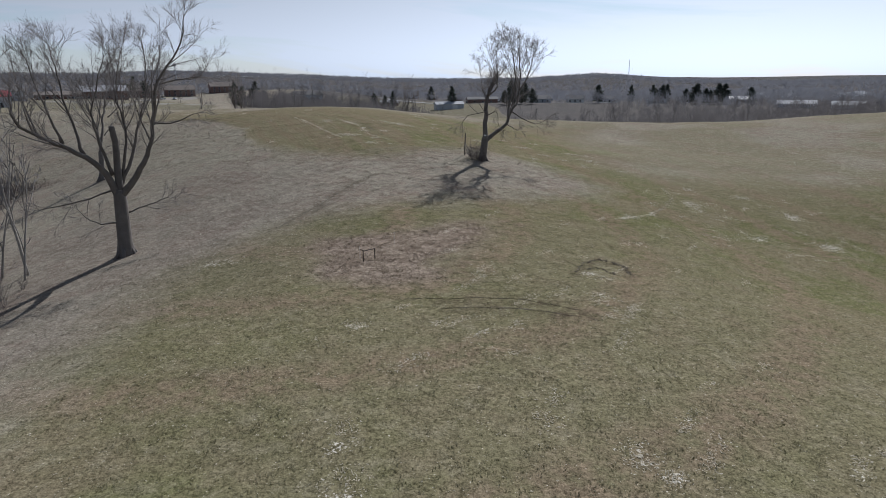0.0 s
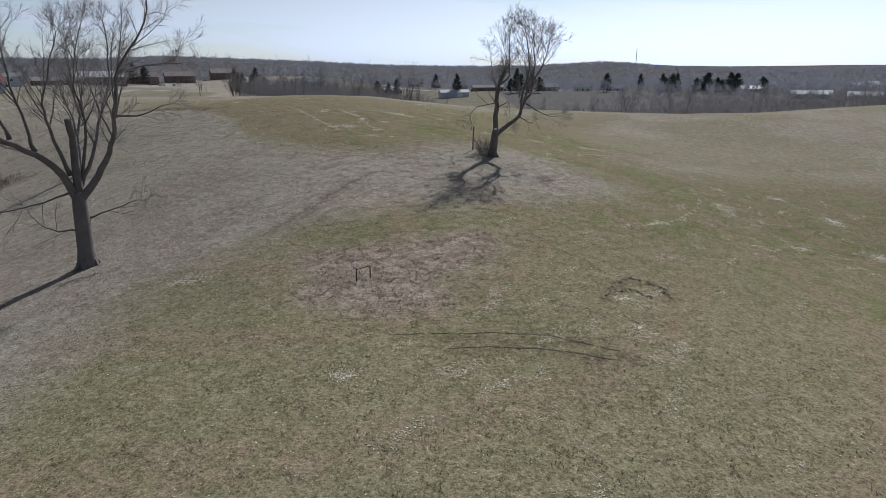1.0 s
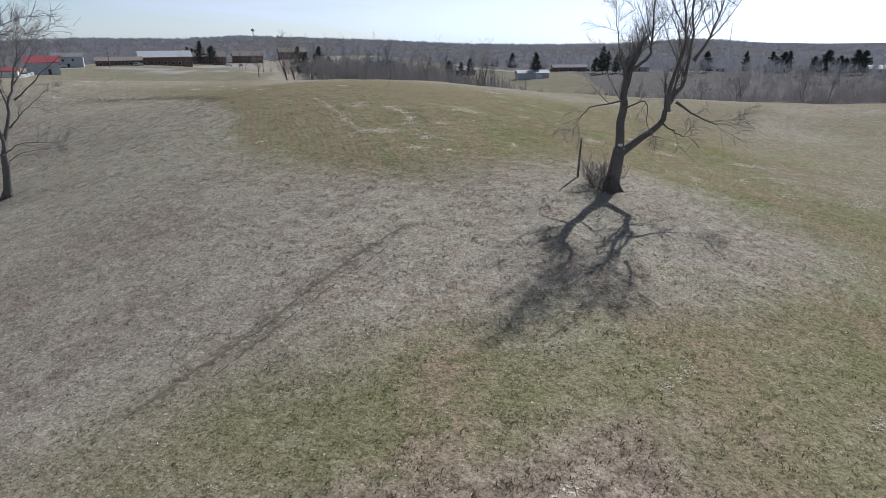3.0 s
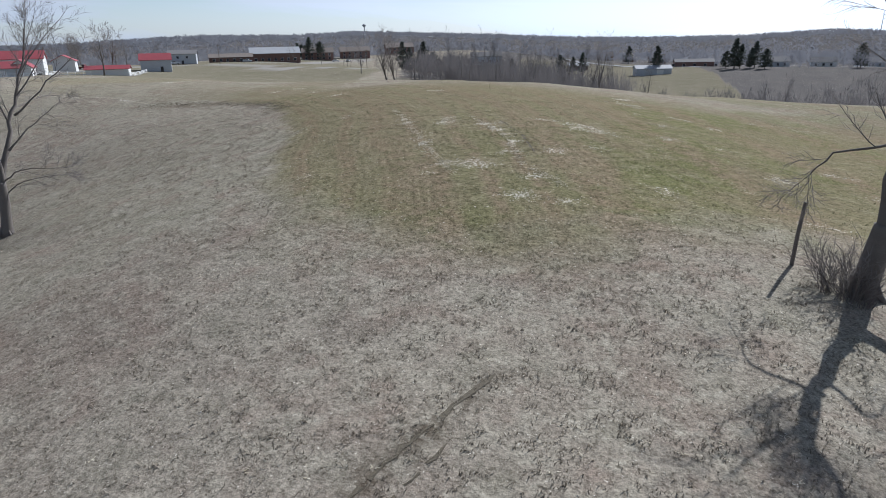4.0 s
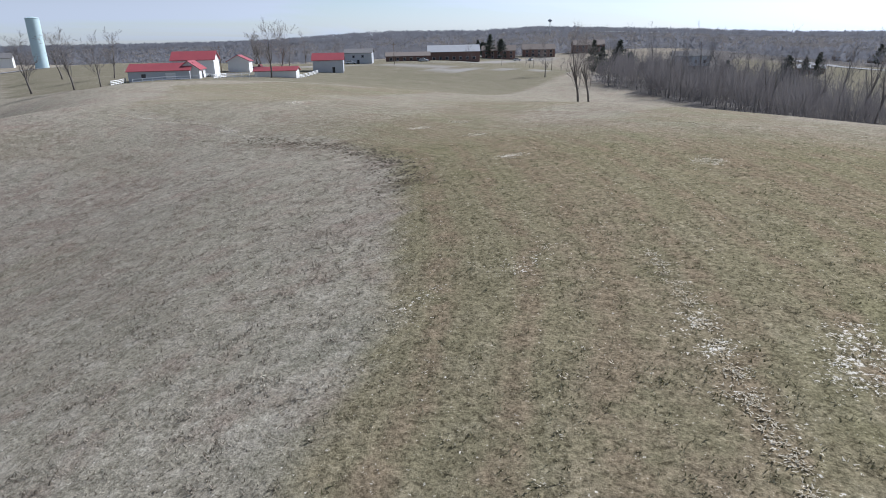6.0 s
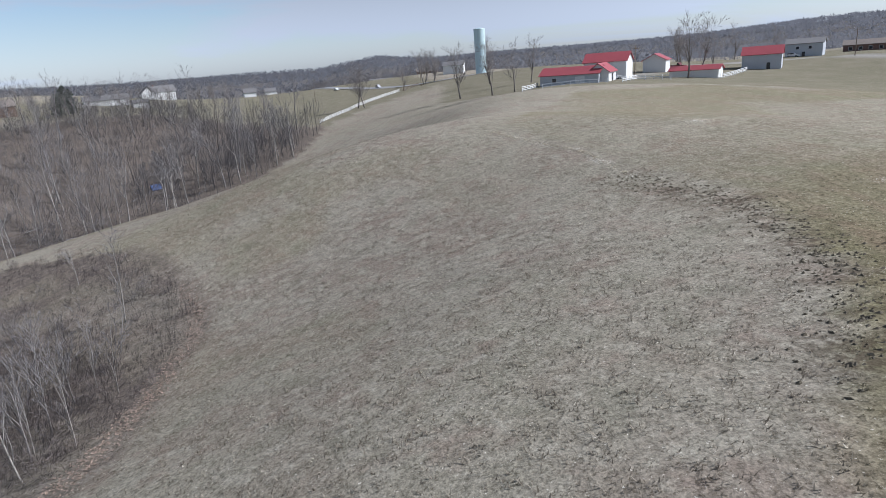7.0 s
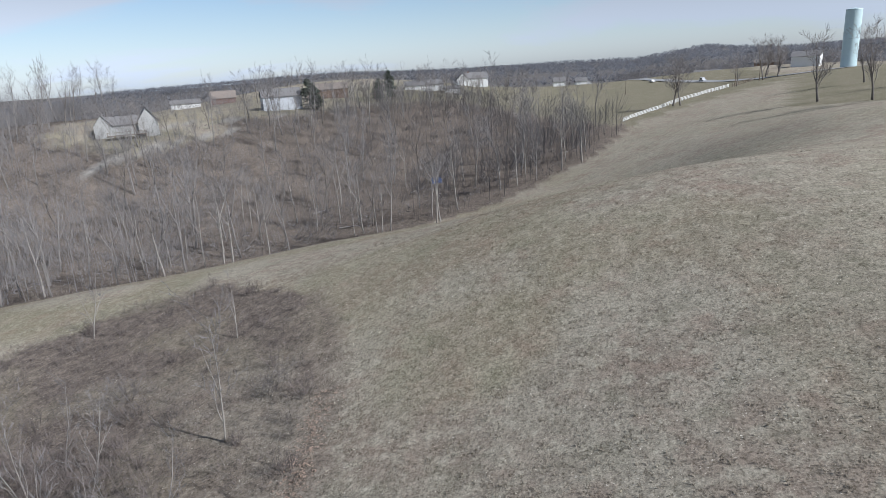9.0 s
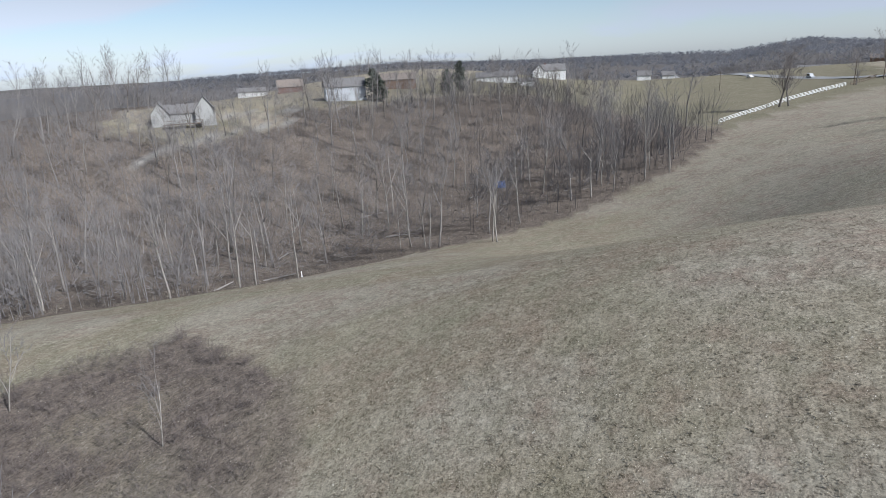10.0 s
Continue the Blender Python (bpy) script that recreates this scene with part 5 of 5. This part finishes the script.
def board_fence(label, line, rail_mat, rails=3, tall=1.25, span=2.4):
    """A post-and-board fence along a line on the ground: every post and board a part."""
    x0, y0 = line[0]
    z0 = ground_z(x0, y0)
    ob = thing("fence", label, "fence", pose(x0, y0, z0))
    post = Shape().box(-0.07, -0.07, -0.4, 0.07, 0.07, tall).mesh("post", rail_mat)
    board = Shape().box(0, -0.025, -0.075, 1, 0.025, 0.075).mesh("board", rail_mat)
    spots = []
    for (xa, ya), (xb, yb) in zip(line, line[1:]):
        n = max(1, round(math.hypot(xb - xa, yb - ya) / span))
        spots += [(xa + (xb - xa) * i / n, ya + (yb - ya) * i / n) for i in range(n)]
    spots.append(line[-1])
    spots = [Vector((x - x0, y - y0, ground_z(x, y) - z0)) for x, y in spots]
    for p in spots:
        part("post", post, rail_mat, ob, at=Matrix.Translation(p))
    for p, q in zip(spots, spots[1:]):
        d = q - p
        turn = d.to_track_quat("X", "Z").to_matrix().to_4x4()
        for k in range(rails):
            z = tall * (0.30 + 0.62 * k / max(rails - 1, 1))
            part("board", board, rail_mat, ob, at=Matrix.Translation(p + Vector((0, 0, z))) @ turn @ Matrix.Diagonal((d.length, 1, 1, 1)))
    return ob


board_fence("white three-board fence along the lower pasture", [(-257, 128.5), (-270, 141), (-290, 157), (-312, 174)], WHITE)
board_fence("weathered board fence beside the farm lane", [(-314, 176), (-330, 186), (-346, 194)], POLE, 2)
board_fence("white board fence beside the barn", [(-176.5, 168.5), (-188, 179)], WHITE)
board_fence("low grey board fence before the barn", [(-177, 174.5), (-172.5, 191)], GREY_SIDING, 2, 1.0)
board_fence("white board fence beside the driveway", [(-167.5, 192), (-172.5, 200), (-168.5, 207.5)], WHITE)
board_fence("white board fence between two sheds", [(-165.5, 220), (-184.5, 248.5)], WHITE)

gate = thing("gate_frame", "small rusty steel frame standing in dead grass", "gate", on_ground(-5.0, 41.6, 38))
part("post", Shape().tube([(-0.47, 0, -0.2), (-0.47, 0, 0.88)], [0.035, 0.03], 8), STEEL, gate)
part("post", Shape().tube([(0.47, 0, -0.2), (0.47, 0, 0.84)], [0.035, 0.03], 8), STEEL, gate)
part("crossbar", Shape().tube([(-0.47, 0, 0.78), (0, 0.0, 0.80), (0.47, 0, 0.82)], [0.028, 0.026, 0.028], 8), STEEL, gate)
part("latch", Shape().tube([(-0.47, 0, 0.84), (-0.62, -0.05, 0.90), (-0.70, -0.05, 1.0)], [0.022, 0.02, 0.018], 6), STEEL, gate)
part("latch", Shape().tube([(-0.47, 0, 0.12), (-0.40, -0.05, 0.16), (-0.38, -0.05, 0.26)], [0.02, 0.018, 0.016], 6), STEEL, gate)
for rx, ry, rt in ((-5.7, 41.9, 0.95), (-3.6, 45.6, 0.9)):
    rod = thing("marker_rod", "thin pale fibreglass rod in the grass", "marker", on_ground(rx, ry), "marker rods")
    part("rod", Shape().tube([(0, 0, -0.1), (0.02, 0, rt)], [0.012, 0.010], 6), WHITE, rod)
    part("cap", Shape().tube([(0.02, 0, rt), (0.021, 0, rt + 0.06)], [0.017, 0.014], 6), WHITE, rod)

fence_post = thing("wooden_post", "tall dark wooden post beside the forked tree", "post", on_ground(2.4, 79.3))
part("post", Shape().tube([(0, 0, -0.4), (0.05, 0, 1.4), (0.13, 0, 2.75)], [0.085, 0.08, 0.07], 9), BARK, fence_post)
part("cap", Shape().tube([(0.13, 0, 2.75), (0.132, 0, 2.79)], [0.082, 0.06], 9), STEEL, fence_post)

sign = thing("trunk_sign", "small white metal plate nailed to the tree fork", "sign", pose(4.9, 77.1, ground_z(4.6, 77.7) + 3.05, 0, 6, 8))
part("plate", Shape().box(-0.15, -0.012, -0.09, 0.15, 0.012, 0.09), WHITE, sign)
part("nail", Shape().tube([(0, -0.03, 0.08), (0, 0.25, 0.08)], [0.012, 0.012], 6), STEEL, sign)

# torn turf round the washed-out hole
rng = random.Random(77)
for line in ([(9.4, 40.7), (10.6, 43.8), (12.0, 45.1), (13.2, 44.7)], [(12.4, 45.0), (13.7, 44.0), (13.6, 42.0)], [(10.4, 42.0), (11.6, 42.9), (12.4, 41.4)]):
    k = 0
    for (xa, ya), (xb, yb) in zip(line, line[1:]):
        for i in range(7):
            t = (i + rng.random()) / 7
            x, y = xa + (xb - xa) * t + rng.gauss(0, 0.10), ya + (yb - ya) * t + rng.gauss(0, 0.10)
            s = rng.uniform(0.05, 0.13)
            bm = bmesh.new()
            bmesh.ops.create_icosphere(bm, subdivisions=1, radius=s)
            for v in bm.verts:
                v.co *= rng.uniform(0.7, 1.2)
                v.co.z *= 0.6
            me = bpy.data.meshes.new("clod")
            bm.to_mesh(me)
            bm.free()
            me.materials.append(CLOD)
            ob = new("clod", me)
            ob.matrix_basis = pose(x, y, ground_z(x, y) + s * 0.1, 0, 0, rng.uniform(0, 360))
            tagged(ob, "clod of torn dark turf on grass", "clod", "clods round the hole")

# tyre ruts, the worn track and furrows: thin lines of bare wet soil


def rut(label, line, width, seed):
    rng = random.Random(seed)
    pts = []
    for (xa, ya), (xb, yb) in zip(line, line[1:]):
        n = max(2, int(math.hypot(xb - xa, yb - ya) / 0.3))
        pts += [(xa + (xb - xa) * i / n, ya + (yb - ya) * i / n) for i in range(n)]
    pts.append(line[-1])
    s, live = Shape(), False
    for i, (x, y) in enumerate(pts):
        (xa, ya), (xb, yb) = pts[max(i - 1, 0)], pts[min(i + 1, len(pts) - 1)]
        d = Vector((xb - xa, yb - ya, 0)).normalized()
        w = 0.75 * width * rng.uniform(0.35, 1.2) * (0.3 if i in (0, len(pts) - 1) else 1)
        x, y = x + rng.gauss(0, 0.03), y + rng.gauss(0, 0.03)
        z = ground_z(x, y) + 0.02
        s.v += [(x - d.y * w, y + d.x * w, z), (x, y, z - 0.012), (x + d.y * w, y - d.x * w, z)]
        if i and rng.random() > 0.22:
            k = 3 * (i - 1)
            s.f += [(k, k + 1, k + 4, k + 3), (k + 1, k + 2, k + 5, k + 4)]
    tagged(new("rut", s.mesh("rut", CLOD)), label, "rut", "ruts in the turf", "structure")


rut("dark tyre rut pressed into wet grass", [(-2.5, 34.2), (0, 34.6), (2.5, 34.9), (5, 34.8), (8.4, 33.6), (9.6, 32.8)], 0.04, 1)
rut("dark tyre rut pressed into wet grass", [(0.2, 33.0), (2.2, 33.3), (4.3, 33.3), (6.5, 33.0), (9.2, 32.2)], 0.045, 2)
rut("dark worn edge of the cattle track", [(-14.3, 50.6), (-13.1, 54), (-11.9, 56.7), (-10.9, 60.5), (-9.9, 63.6), (-7.8, 68.5)], 0.13, 3)
rut("dark worn edge of the cattle track", [(-12.2, 53.5), (-11.0, 57.5), (-9.7, 61.5), (-8.4, 65)], 0.08, 4)
rut("dark furrow of bare soil in grass", [(-12.6, 96.8), (-11.6, 94.4), (-10.7, 92.2)], 0.09, 5)
rut("dark furrow of bare soil in grass", [(-15.2, 101), (-13.4, 98.2), (-12.0, 95.8)], 0.06, 6)
rut("dark torn turf edge round the hole", [(9.4, 40.7), (10.6, 43.8), (12.0, 45.1), (13.2, 44.7), (13.7, 44.0), (13.6, 42.0)], 0.09, 7)


def torn_turf():
    """Lumps of torn turf along the rough edge of the drilled strip."""
    rng = np.random.default_rng(29)
    s = Shape()
    for (xa, ya), (xb, yb) in zip(TORN, TORN[1:]):
        for _ in range(int(math.hypot(xb - xa, yb - ya) * 24)):
            t = rng.random()
            x, y = xa + (xb - xa) * t + rng.normal(0, 0.9), ya + (yb - ya) * t + rng.normal(0, 0.9)
            z, r = ground_z(x, y), rng.uniform(0.03, 0.10)
            a, w = rng.uniform(0, 6.283), rng.uniform(1.0, 2.0)
            ring = [(x + math.cos(a + i * 1.571) * r * (w if i % 2 else 1), y + math.sin(a + i * 1.571) * r * (w if i % 2 else 1), z - 0.01) for i in range(4)]
            s.add(ring + [(x + rng.normal(0, r * 0.3), y + rng.normal(0, r * 0.3), z + r * 0.8)], [(0, 1, 4), (1, 2, 4), (2, 3, 4), (3, 0, 4)])
    tagged(new("torn_turf", s.mesh("torn_turf", CLOD)), "dark clods of torn turf along the drilled strip", "clods", kind="stuff")


torn_turf()


def fallen_leaves():
    """Brown leaves drifted along the edge of the brush."""
    rng = np.random.default_rng(31)
    s = Shape()
    line = [(-56, 86.5), (-66, 89.3), (-75, 91.3), (-80, 91.6), (-89, 90.2)]
    for (xa, ya), (xb, yb) in zip(line, line[1:]):
        for _ in range(int(math.hypot(xb - xa, yb - ya) * 55)):
            t = rng.random()
            x, y = xa + (xb - xa) * t + rng.normal(0, 0.55), ya + (yb - ya) * t + rng.normal(0, 0.55)
            z, r = ground_z(x, y) + rng.uniform(0.01, 0.05), rng.uniform(0.04, 0.09)
            a = rng.uniform(0, 6.283)
            c, d = math.cos(a) * r, math.sin(a) * r
            s.add([(x - c, y - d, z), (x + d * 0.6, y - c * 0.6, z + rng.normal(0, 0.02)), (x + c, y + d, z + rng.normal(0, 0.02)), (x - d * 0.6, y + c * 0.6, z)], [(0, 1, 2), (0, 2, 3)])
    tagged(new("fallen_leaves", s.mesh("fallen_leaves", LEAF)), "curled brown oak leaves along the brush edge", "leaves", kind="stuff")


LEAF = plain("dead_leaves", (0.30, 0.220, 0.170), 0.9, 0.5, 0.3, bump=0)
fallen_leaves()

# ---- poles, masts, road ----


def utility_pole(x, y, tall, label="weathered wooden utility pole with crossarm", arm=True):
    ob = thing("utility_pole", label, "utility pole", on_ground(x, y, 30), "utility poles")
    part("pole", Shape().tube([(0, 0, -0.5), (0, 0, tall)], [0.16, 0.11], 9), POLE, ob)
    if arm:
        part("crossarm", Shape().box(-1.1, -0.06, tall - 0.9, 1.1, 0.06, tall - 0.75), POLE, ob)
        for k in (-0.95, 0.0, 0.95):
            part("insulator", Shape().tube([(k, 0, tall - 0.75), (k, 0, tall - 0.5)], [0.05, 0.04], 6), GREY_SIDING, ob)


utility_pole(-198, 218, 8.6)
utility_pole(-309.7, 175.6, 8.0, arm=False)
utility_pole(-322, 188, 8.0, arm=False)
utility_pole(-385, 146, 8.5, arm=False)
utility_pole(-132, 333, 9.0)
utility_pole(-190, 300, 9.0)

ridge_tank = thing("ridge_water_tower", "distant white ball-topped water tower on the ridge", "water tower", on_ground(-422, 969))
part("column", Shape().tube([(0, 0, 0), (0, 0, 19)], [0.8, 0.6], 12), PALE_ROOF, ridge_tank)
bulb = [(0, 0, 18.0 + 4.5 * i / 10) for i in range(11)]
part("tank", Shape().tube(bulb, [0.4 + 2.6 * math.sin(math.pi * min(max(i / 10, 0.02), 0.98)) for i in range(11)], 16), PALE_ROOF, ridge_tank)
mast = thing("radio_mast", "thin distant radio mast on the ridge", "mast", on_ground(316, 1157))
part("mast", Shape().tube([(0, 0, 0), (0, 0, 34)], [0.7, 0.35], 5), GREY_SIDING, mast)
part("guy_wire", Shape().tube([(0, 0, 30), (14, 0, 0)], [0.05, 0.05], 3, cap=False), STEEL, mast)


def road(line, width, label):
    """A paved strip that follows the lie of the ground, cambered a little."""
    pts = []
    for (xa, ya), (xb, yb) in zip(line, line[1:]):
        n = max(1, int(math.hypot(xb - xa, yb - ya) / 3))
        pts += [(xa + (xb - xa) * i / n, ya + (yb - ya) * i / n) for i in range(n)]
    pts.append(line[-1])
    s = Shape()
    for i, (x, y) in enumerate(pts):
        (xa, ya), (xb, yb) = pts[max(i - 1, 0)], pts[min(i + 1, len(pts) - 1)]
        d = Vector((xb - xa, yb - ya, 0)).normalized() * width / 2
        s.v += [(x + d.y * k, y - d.x * k, ground_z(x + d.y * k, y - d.x * k) + 0.30 - 0.08 * k * k) for k in (-1, -0.4, 0.4, 1)]
        if i:
            k = 4 * (i - 1)
            s.f += [(k + m, k + m + 1, k + m + 5, k + m + 4) for m in range(3)]
    tagged(new("road", s.mesh("road", ASPHALT)), label, "road", kind="structure")


road([(-720, 150), (-560, 152), (-450, 172), (-384, 190), (-345, 196), (-330, 205), (-320, 225)], 6.0, "pale grey asphalt country road")
road([(-60, 505), (-10, 470), (40, 455), (110, 440)], 6.0, "pale grey asphalt valley road")

# ---- vehicles ----


def vehicle(label, x, y, turn, paint, long=4.5, tall=1.55, pickup=False, category="car"):
    ob = thing("pickup_truck" if pickup else "car", label, category, on_ground(x, y, turn, 0.0), "parked vehicles")
    half, w = long / 2, 0.88
    body = Shape().prism([(-half, 0.35), (half, 0.35), (half, 0.72), (half - 0.25, 0.92), (half * 0.42, 1.0), (-half + 0.05, 1.0), (-half, 0.8)], -w, w)
    part("body", body, paint, ob)
    back = -half * 0.05 if pickup else -half + 0.25
    part("cabin", Shape().prism([(back, 0.98), (half * 0.45, 0.98), (half * 0.18, tall), (back + 0.25, tall)], -w + 0.08, w - 0.08), paint, ob)
    part("side_window", Shape().prism([(back + 0.22, 1.05), (half * 0.33, 1.05), (half * 0.14, tall - 0.1), (back + 0.33, tall - 0.1)], -w + 0.06, -w + 0.085), GLASS, ob)
    part("side_window", Shape().prism([(back + 0.22, 1.05), (half * 0.33, 1.05), (half * 0.14, tall - 0.1), (back + 0.33, tall - 0.1)], w - 0.085, w - 0.06), GLASS, ob)
    for sx in (-0.62, 0.62):
        for sy in (-1, 1):
            wheel = part("wheel", Shape().tube([(half * sx, sy * (w - 0.2), 0.34), (half * sx, sy * (w + 0.01), 0.34)], [0.34, 0.34], 14), RUBBER, ob)
            part("rim", Shape().tube([(half * sx, sy * (w + 0.01), 0.34), (half * sx, sy * (w + 0.03), 0.34)], [0.2, 0.18], 10), PALE_ROOF, wheel)


CAR_WHITE = plain("white_car_paint", (0.72, 0.72, 0.72), 0.25, 0.03, 2.0, bump=0)
CAR_BROWN = plain("maroon_car_paint", (0.13, 0.03, 0.025), 0.25, 0.1, 2.0, bump=0)
CAR_DARK = plain("dark_car_paint", (0.03, 0.035, 0.045), 0.25, 0.1, 2.0, bump=0)
CAR_SILVER = plain("silver_car_paint", (0.45, 0.46, 0.48), 0.3, 0.1, 2.0, bump=0)
vehicle("white sport utility car parked on gravel drive", -181, 198.6, 70, CAR_WHITE, 4.7, 1.75)
vehicle("maroon pickup truck parked on grass", -209.6, 243.7, 20, CAR_BROWN, 5.4, 1.8, True, "truck")
vehicle("white car parked beside grey building", -212, 297, 25, CAR_WHITE)
vehicle("silver car parked on the lot", -196, 330, 30, CAR_SILVER)
vehicle("dark car parked on the lot", -200, 336, 100, CAR_DARK)
vehicle("dark car parked before the long building", -205, 341, 100, CAR_DARK)
vehicle("white car parked before the brick apartments", -197, 428, 30, CAR_WHITE)
vehicle("silver car parked before the brick apartments", -192, 436, 100, CAR_SILVER)
vehicle("white car parked beside the road", -440, 168, 15, CAR_WHITE)
vehicle("silver van on the country road", -400, 186, 10, CAR_SILVER, 5.0, 2.0, category="van")

# ---- houses further off ----
house("metal_shed", "grey metal shed with dark door", -2, 390, 12, 17, 9, 3.4, 1.4, GREY_SIDING, PALE_ROOF, [], [(3, 3.2, 2.8)], category="shed")
house("small_barn", "small white-roofed barn in a field", -46, 458, 15, 12, 8, 2.8, 1.6, BROWN, PALE_ROOF, [], [], category="barn")
house("low_building", "long low building with grey roof", 22, 470, 5, 22, 10, 3.2, 1.6, BRICK, SHINGLE, row(5, 24, 0.9, 1.4, 1.2), category="building")
house("chapel", "pale building with grey gabled roof", -107, 468, 20, 20, 10, 5.0, 2.6, GREY_SIDING, SHINGLE, row(4, 14, 1.0, 1.2, 1.8), category="building")
for i, (hx, hy) in enumerate(((-36, 560), (-18, 566), (2, 560))):
    house("village_house", "dark house with white gable and brown roof", hx, hy, 10 + 70 * (i % 2), 11, 8, 3.6, 3.0, BROWN, BROWN_SHINGLE, row(3, 7, 0.9, 1.1, 1.3), group="village houses")
house("white_roof_shed", "long shed with bright white metal roof", 198, 437, -20, 15, 8, 2.4, 1.8, BROWN, WHITE, [], [], category="shed")
house("pale_shed", "long shed with pale weathered roof", 190, 352, -24, 19, 9, 2.6, 1.8, GREY_SIDING, PALE_ROOF, [], [], category="shed")
house("pale_shed", "long shed with pale weathered roof", 211, 340, -28, 15, 9, 2.6, 1.8, GREY_SIDING, PALE_ROOF, [], [], category="shed")
for i in range(9):
    hx, hy = 250 + 24 * i - 9 * (i % 3), 560 - 14 * (i % 4) + 10 * (i % 2)
    house("village_house", "small white house on the far slope", hx, hy, -25 + 40 * (i % 2), 11, 8, 3.0, 2.2, WHITE, PALE_ROOF if i % 2 else SHINGLE, row(3, 7, 0.9, 1.1, 1.3), group="far white houses")
for i in range(6):
    hx, hy = 60 + 26 * i, 430 + 15 * (i % 3)
    house("village_house", "small grey house among bare trees", hx, hy, 10 - 20 * (i % 2), 12, 8, 3.0, 2.2, WHITE if i % 3 == 1 else GREY_SIDING, SHINGLE, row(3, 7, 0.9, 1.1, 1.3), group="valley houses")
house("tall_white_house", "white two-storey house beside the lane", -417, 241, -120, 13, 8, 5.4, 2.4, WHITE, SHINGLE, row(4, 9, 0.9, 1.1, 1.4) + row(4, 9, 3.4, 1.1, 1.3))
house("lane_house", "red-brown house with white gabled porch", -500, 250, -110, 16, 8, 3.2, 2.0, BROWN, BROWN_SHINGLE, row(4, 11, 0.9, 1.1, 1.3))
house("cottage", "small white cottage with grey roof", -534, 134, -88, 8, 7, 3.2, 2.4, WHITE, SHINGLE, row(2, 4, 0.9, 1.0, 1.3))
house("low_white_house", "low white house among bare trees", -355, -73, -60, 14, 8, 2.8, 1.8, WHITE, SHINGLE, row(4, 10, 0.9, 1.1, 1.2))
house("house_wing", "pale gabled house wing with tall gable", -255.6, -29.4, 36, 9, 6.2, 4.6, 4.2, PALE_SIDING, SHINGLE, row(2, 3.4, 1.0, 1.0, 1.6))
house("house_wing", "pale gabled house wing above a dark deck", -248, -40.8, 36, 8, 5.4, 3.6, 3.4, PALE_SIDING, SHINGLE, row(2, 3.0, 1.0, 1.0, 1.4))
deck = thing("deck", "dark weathered timber deck on posts", "deck", on_ground(-246.2, -31.2, -54, 0.2))
part("platform", Shape().box(-6, -1.6, 1.5, 6, 1.6, 1.7), POLE, deck)
part("railing", Shape().box(-6, -1.62, 2.5, 6, -1.54, 2.62), POLE, deck)
for k in range(6):
    part("post", Shape().box(-5.8 + 2.32 * k - 0.08, -1.6, -1.5, -5.8 + 2.32 * k + 0.08, -1.44, 2.5), POLE, deck)
house("farmhouse_wing", "white gabled wing of the farmhouse", -470, 54, 15, 9, 7, 4.0, 3.4, WHITE, SHINGLE, row(2, 3.4, 1.0, 1.0, 1.4))
house("garage", "small white garage beside the ranch house", -414, 55, -75, 8, 7, 2.6, 1.6, WHITE, SHINGLE, [], [(0, 4.0, 2.2)], category="garage")

# ---- odds and ends in the woods ----
tarp = thing("tarp_shelter", "blue tarpaulin shelter among bare trees", "tarpaulin", on_ground(-222, 75, 20))
TARP = plain("blue_tarp", (0.06, 0.09, 0.20), 0.5, 0.2, 0.8, bump=0.1)
part("sheet", Shape().prism([(-1.5, 0.1), (0, 1.5), (1.5, 0.1), (1.46, 0.06), (0, 1.44), (-1.46, 0.06)], -1.4, 1.4), TARP, tarp)
part("pole", Shape().tube([(0, -1.4, -0.2), (0, -1.4, 1.44)], [0.03, 0.03], 6), POLE, tarp)
rng = random.Random(5)
for i, (lx, ly) in enumerate(((-190, 60), (-205, 48), (-160, 50), (-178, 40), (-150, 46), (-215, 70))):
    log = thing("fallen_log", "fallen grey log at the edge of the woods", "log", on_ground(lx, ly, rng.uniform(0, 180), -0.1), "fallen logs")
    n = rng.uniform(3, 6)
    part("trunk", Shape().tube([(-n / 2, 0, 0.05), (0, 0.1, 0.12), (n / 2, 0, 0.25)], [0.17, 0.14, 0.08], 8), GREY_BARK, log)
    part("stub", Shape().tube([(n * 0.15, 0.1, 0.12), (n * 0.3, 0.5, 0.7)], [0.06, 0.02], 5), GREY_BARK, log)
marker = thing("marker_post", "small white marker post at the wood's edge", "post", on_ground(-149.4, 60))
part("post", Shape().tube([(0, 0, -0.3), (0, 0, 1.0)], [0.09, 0.09], 10), WHITE, marker)
part("cap", Shape().tube([(0, 0, 1.0), (0, 0, 1.12)], [0.12, 0.05], 10), WHITE, marker)
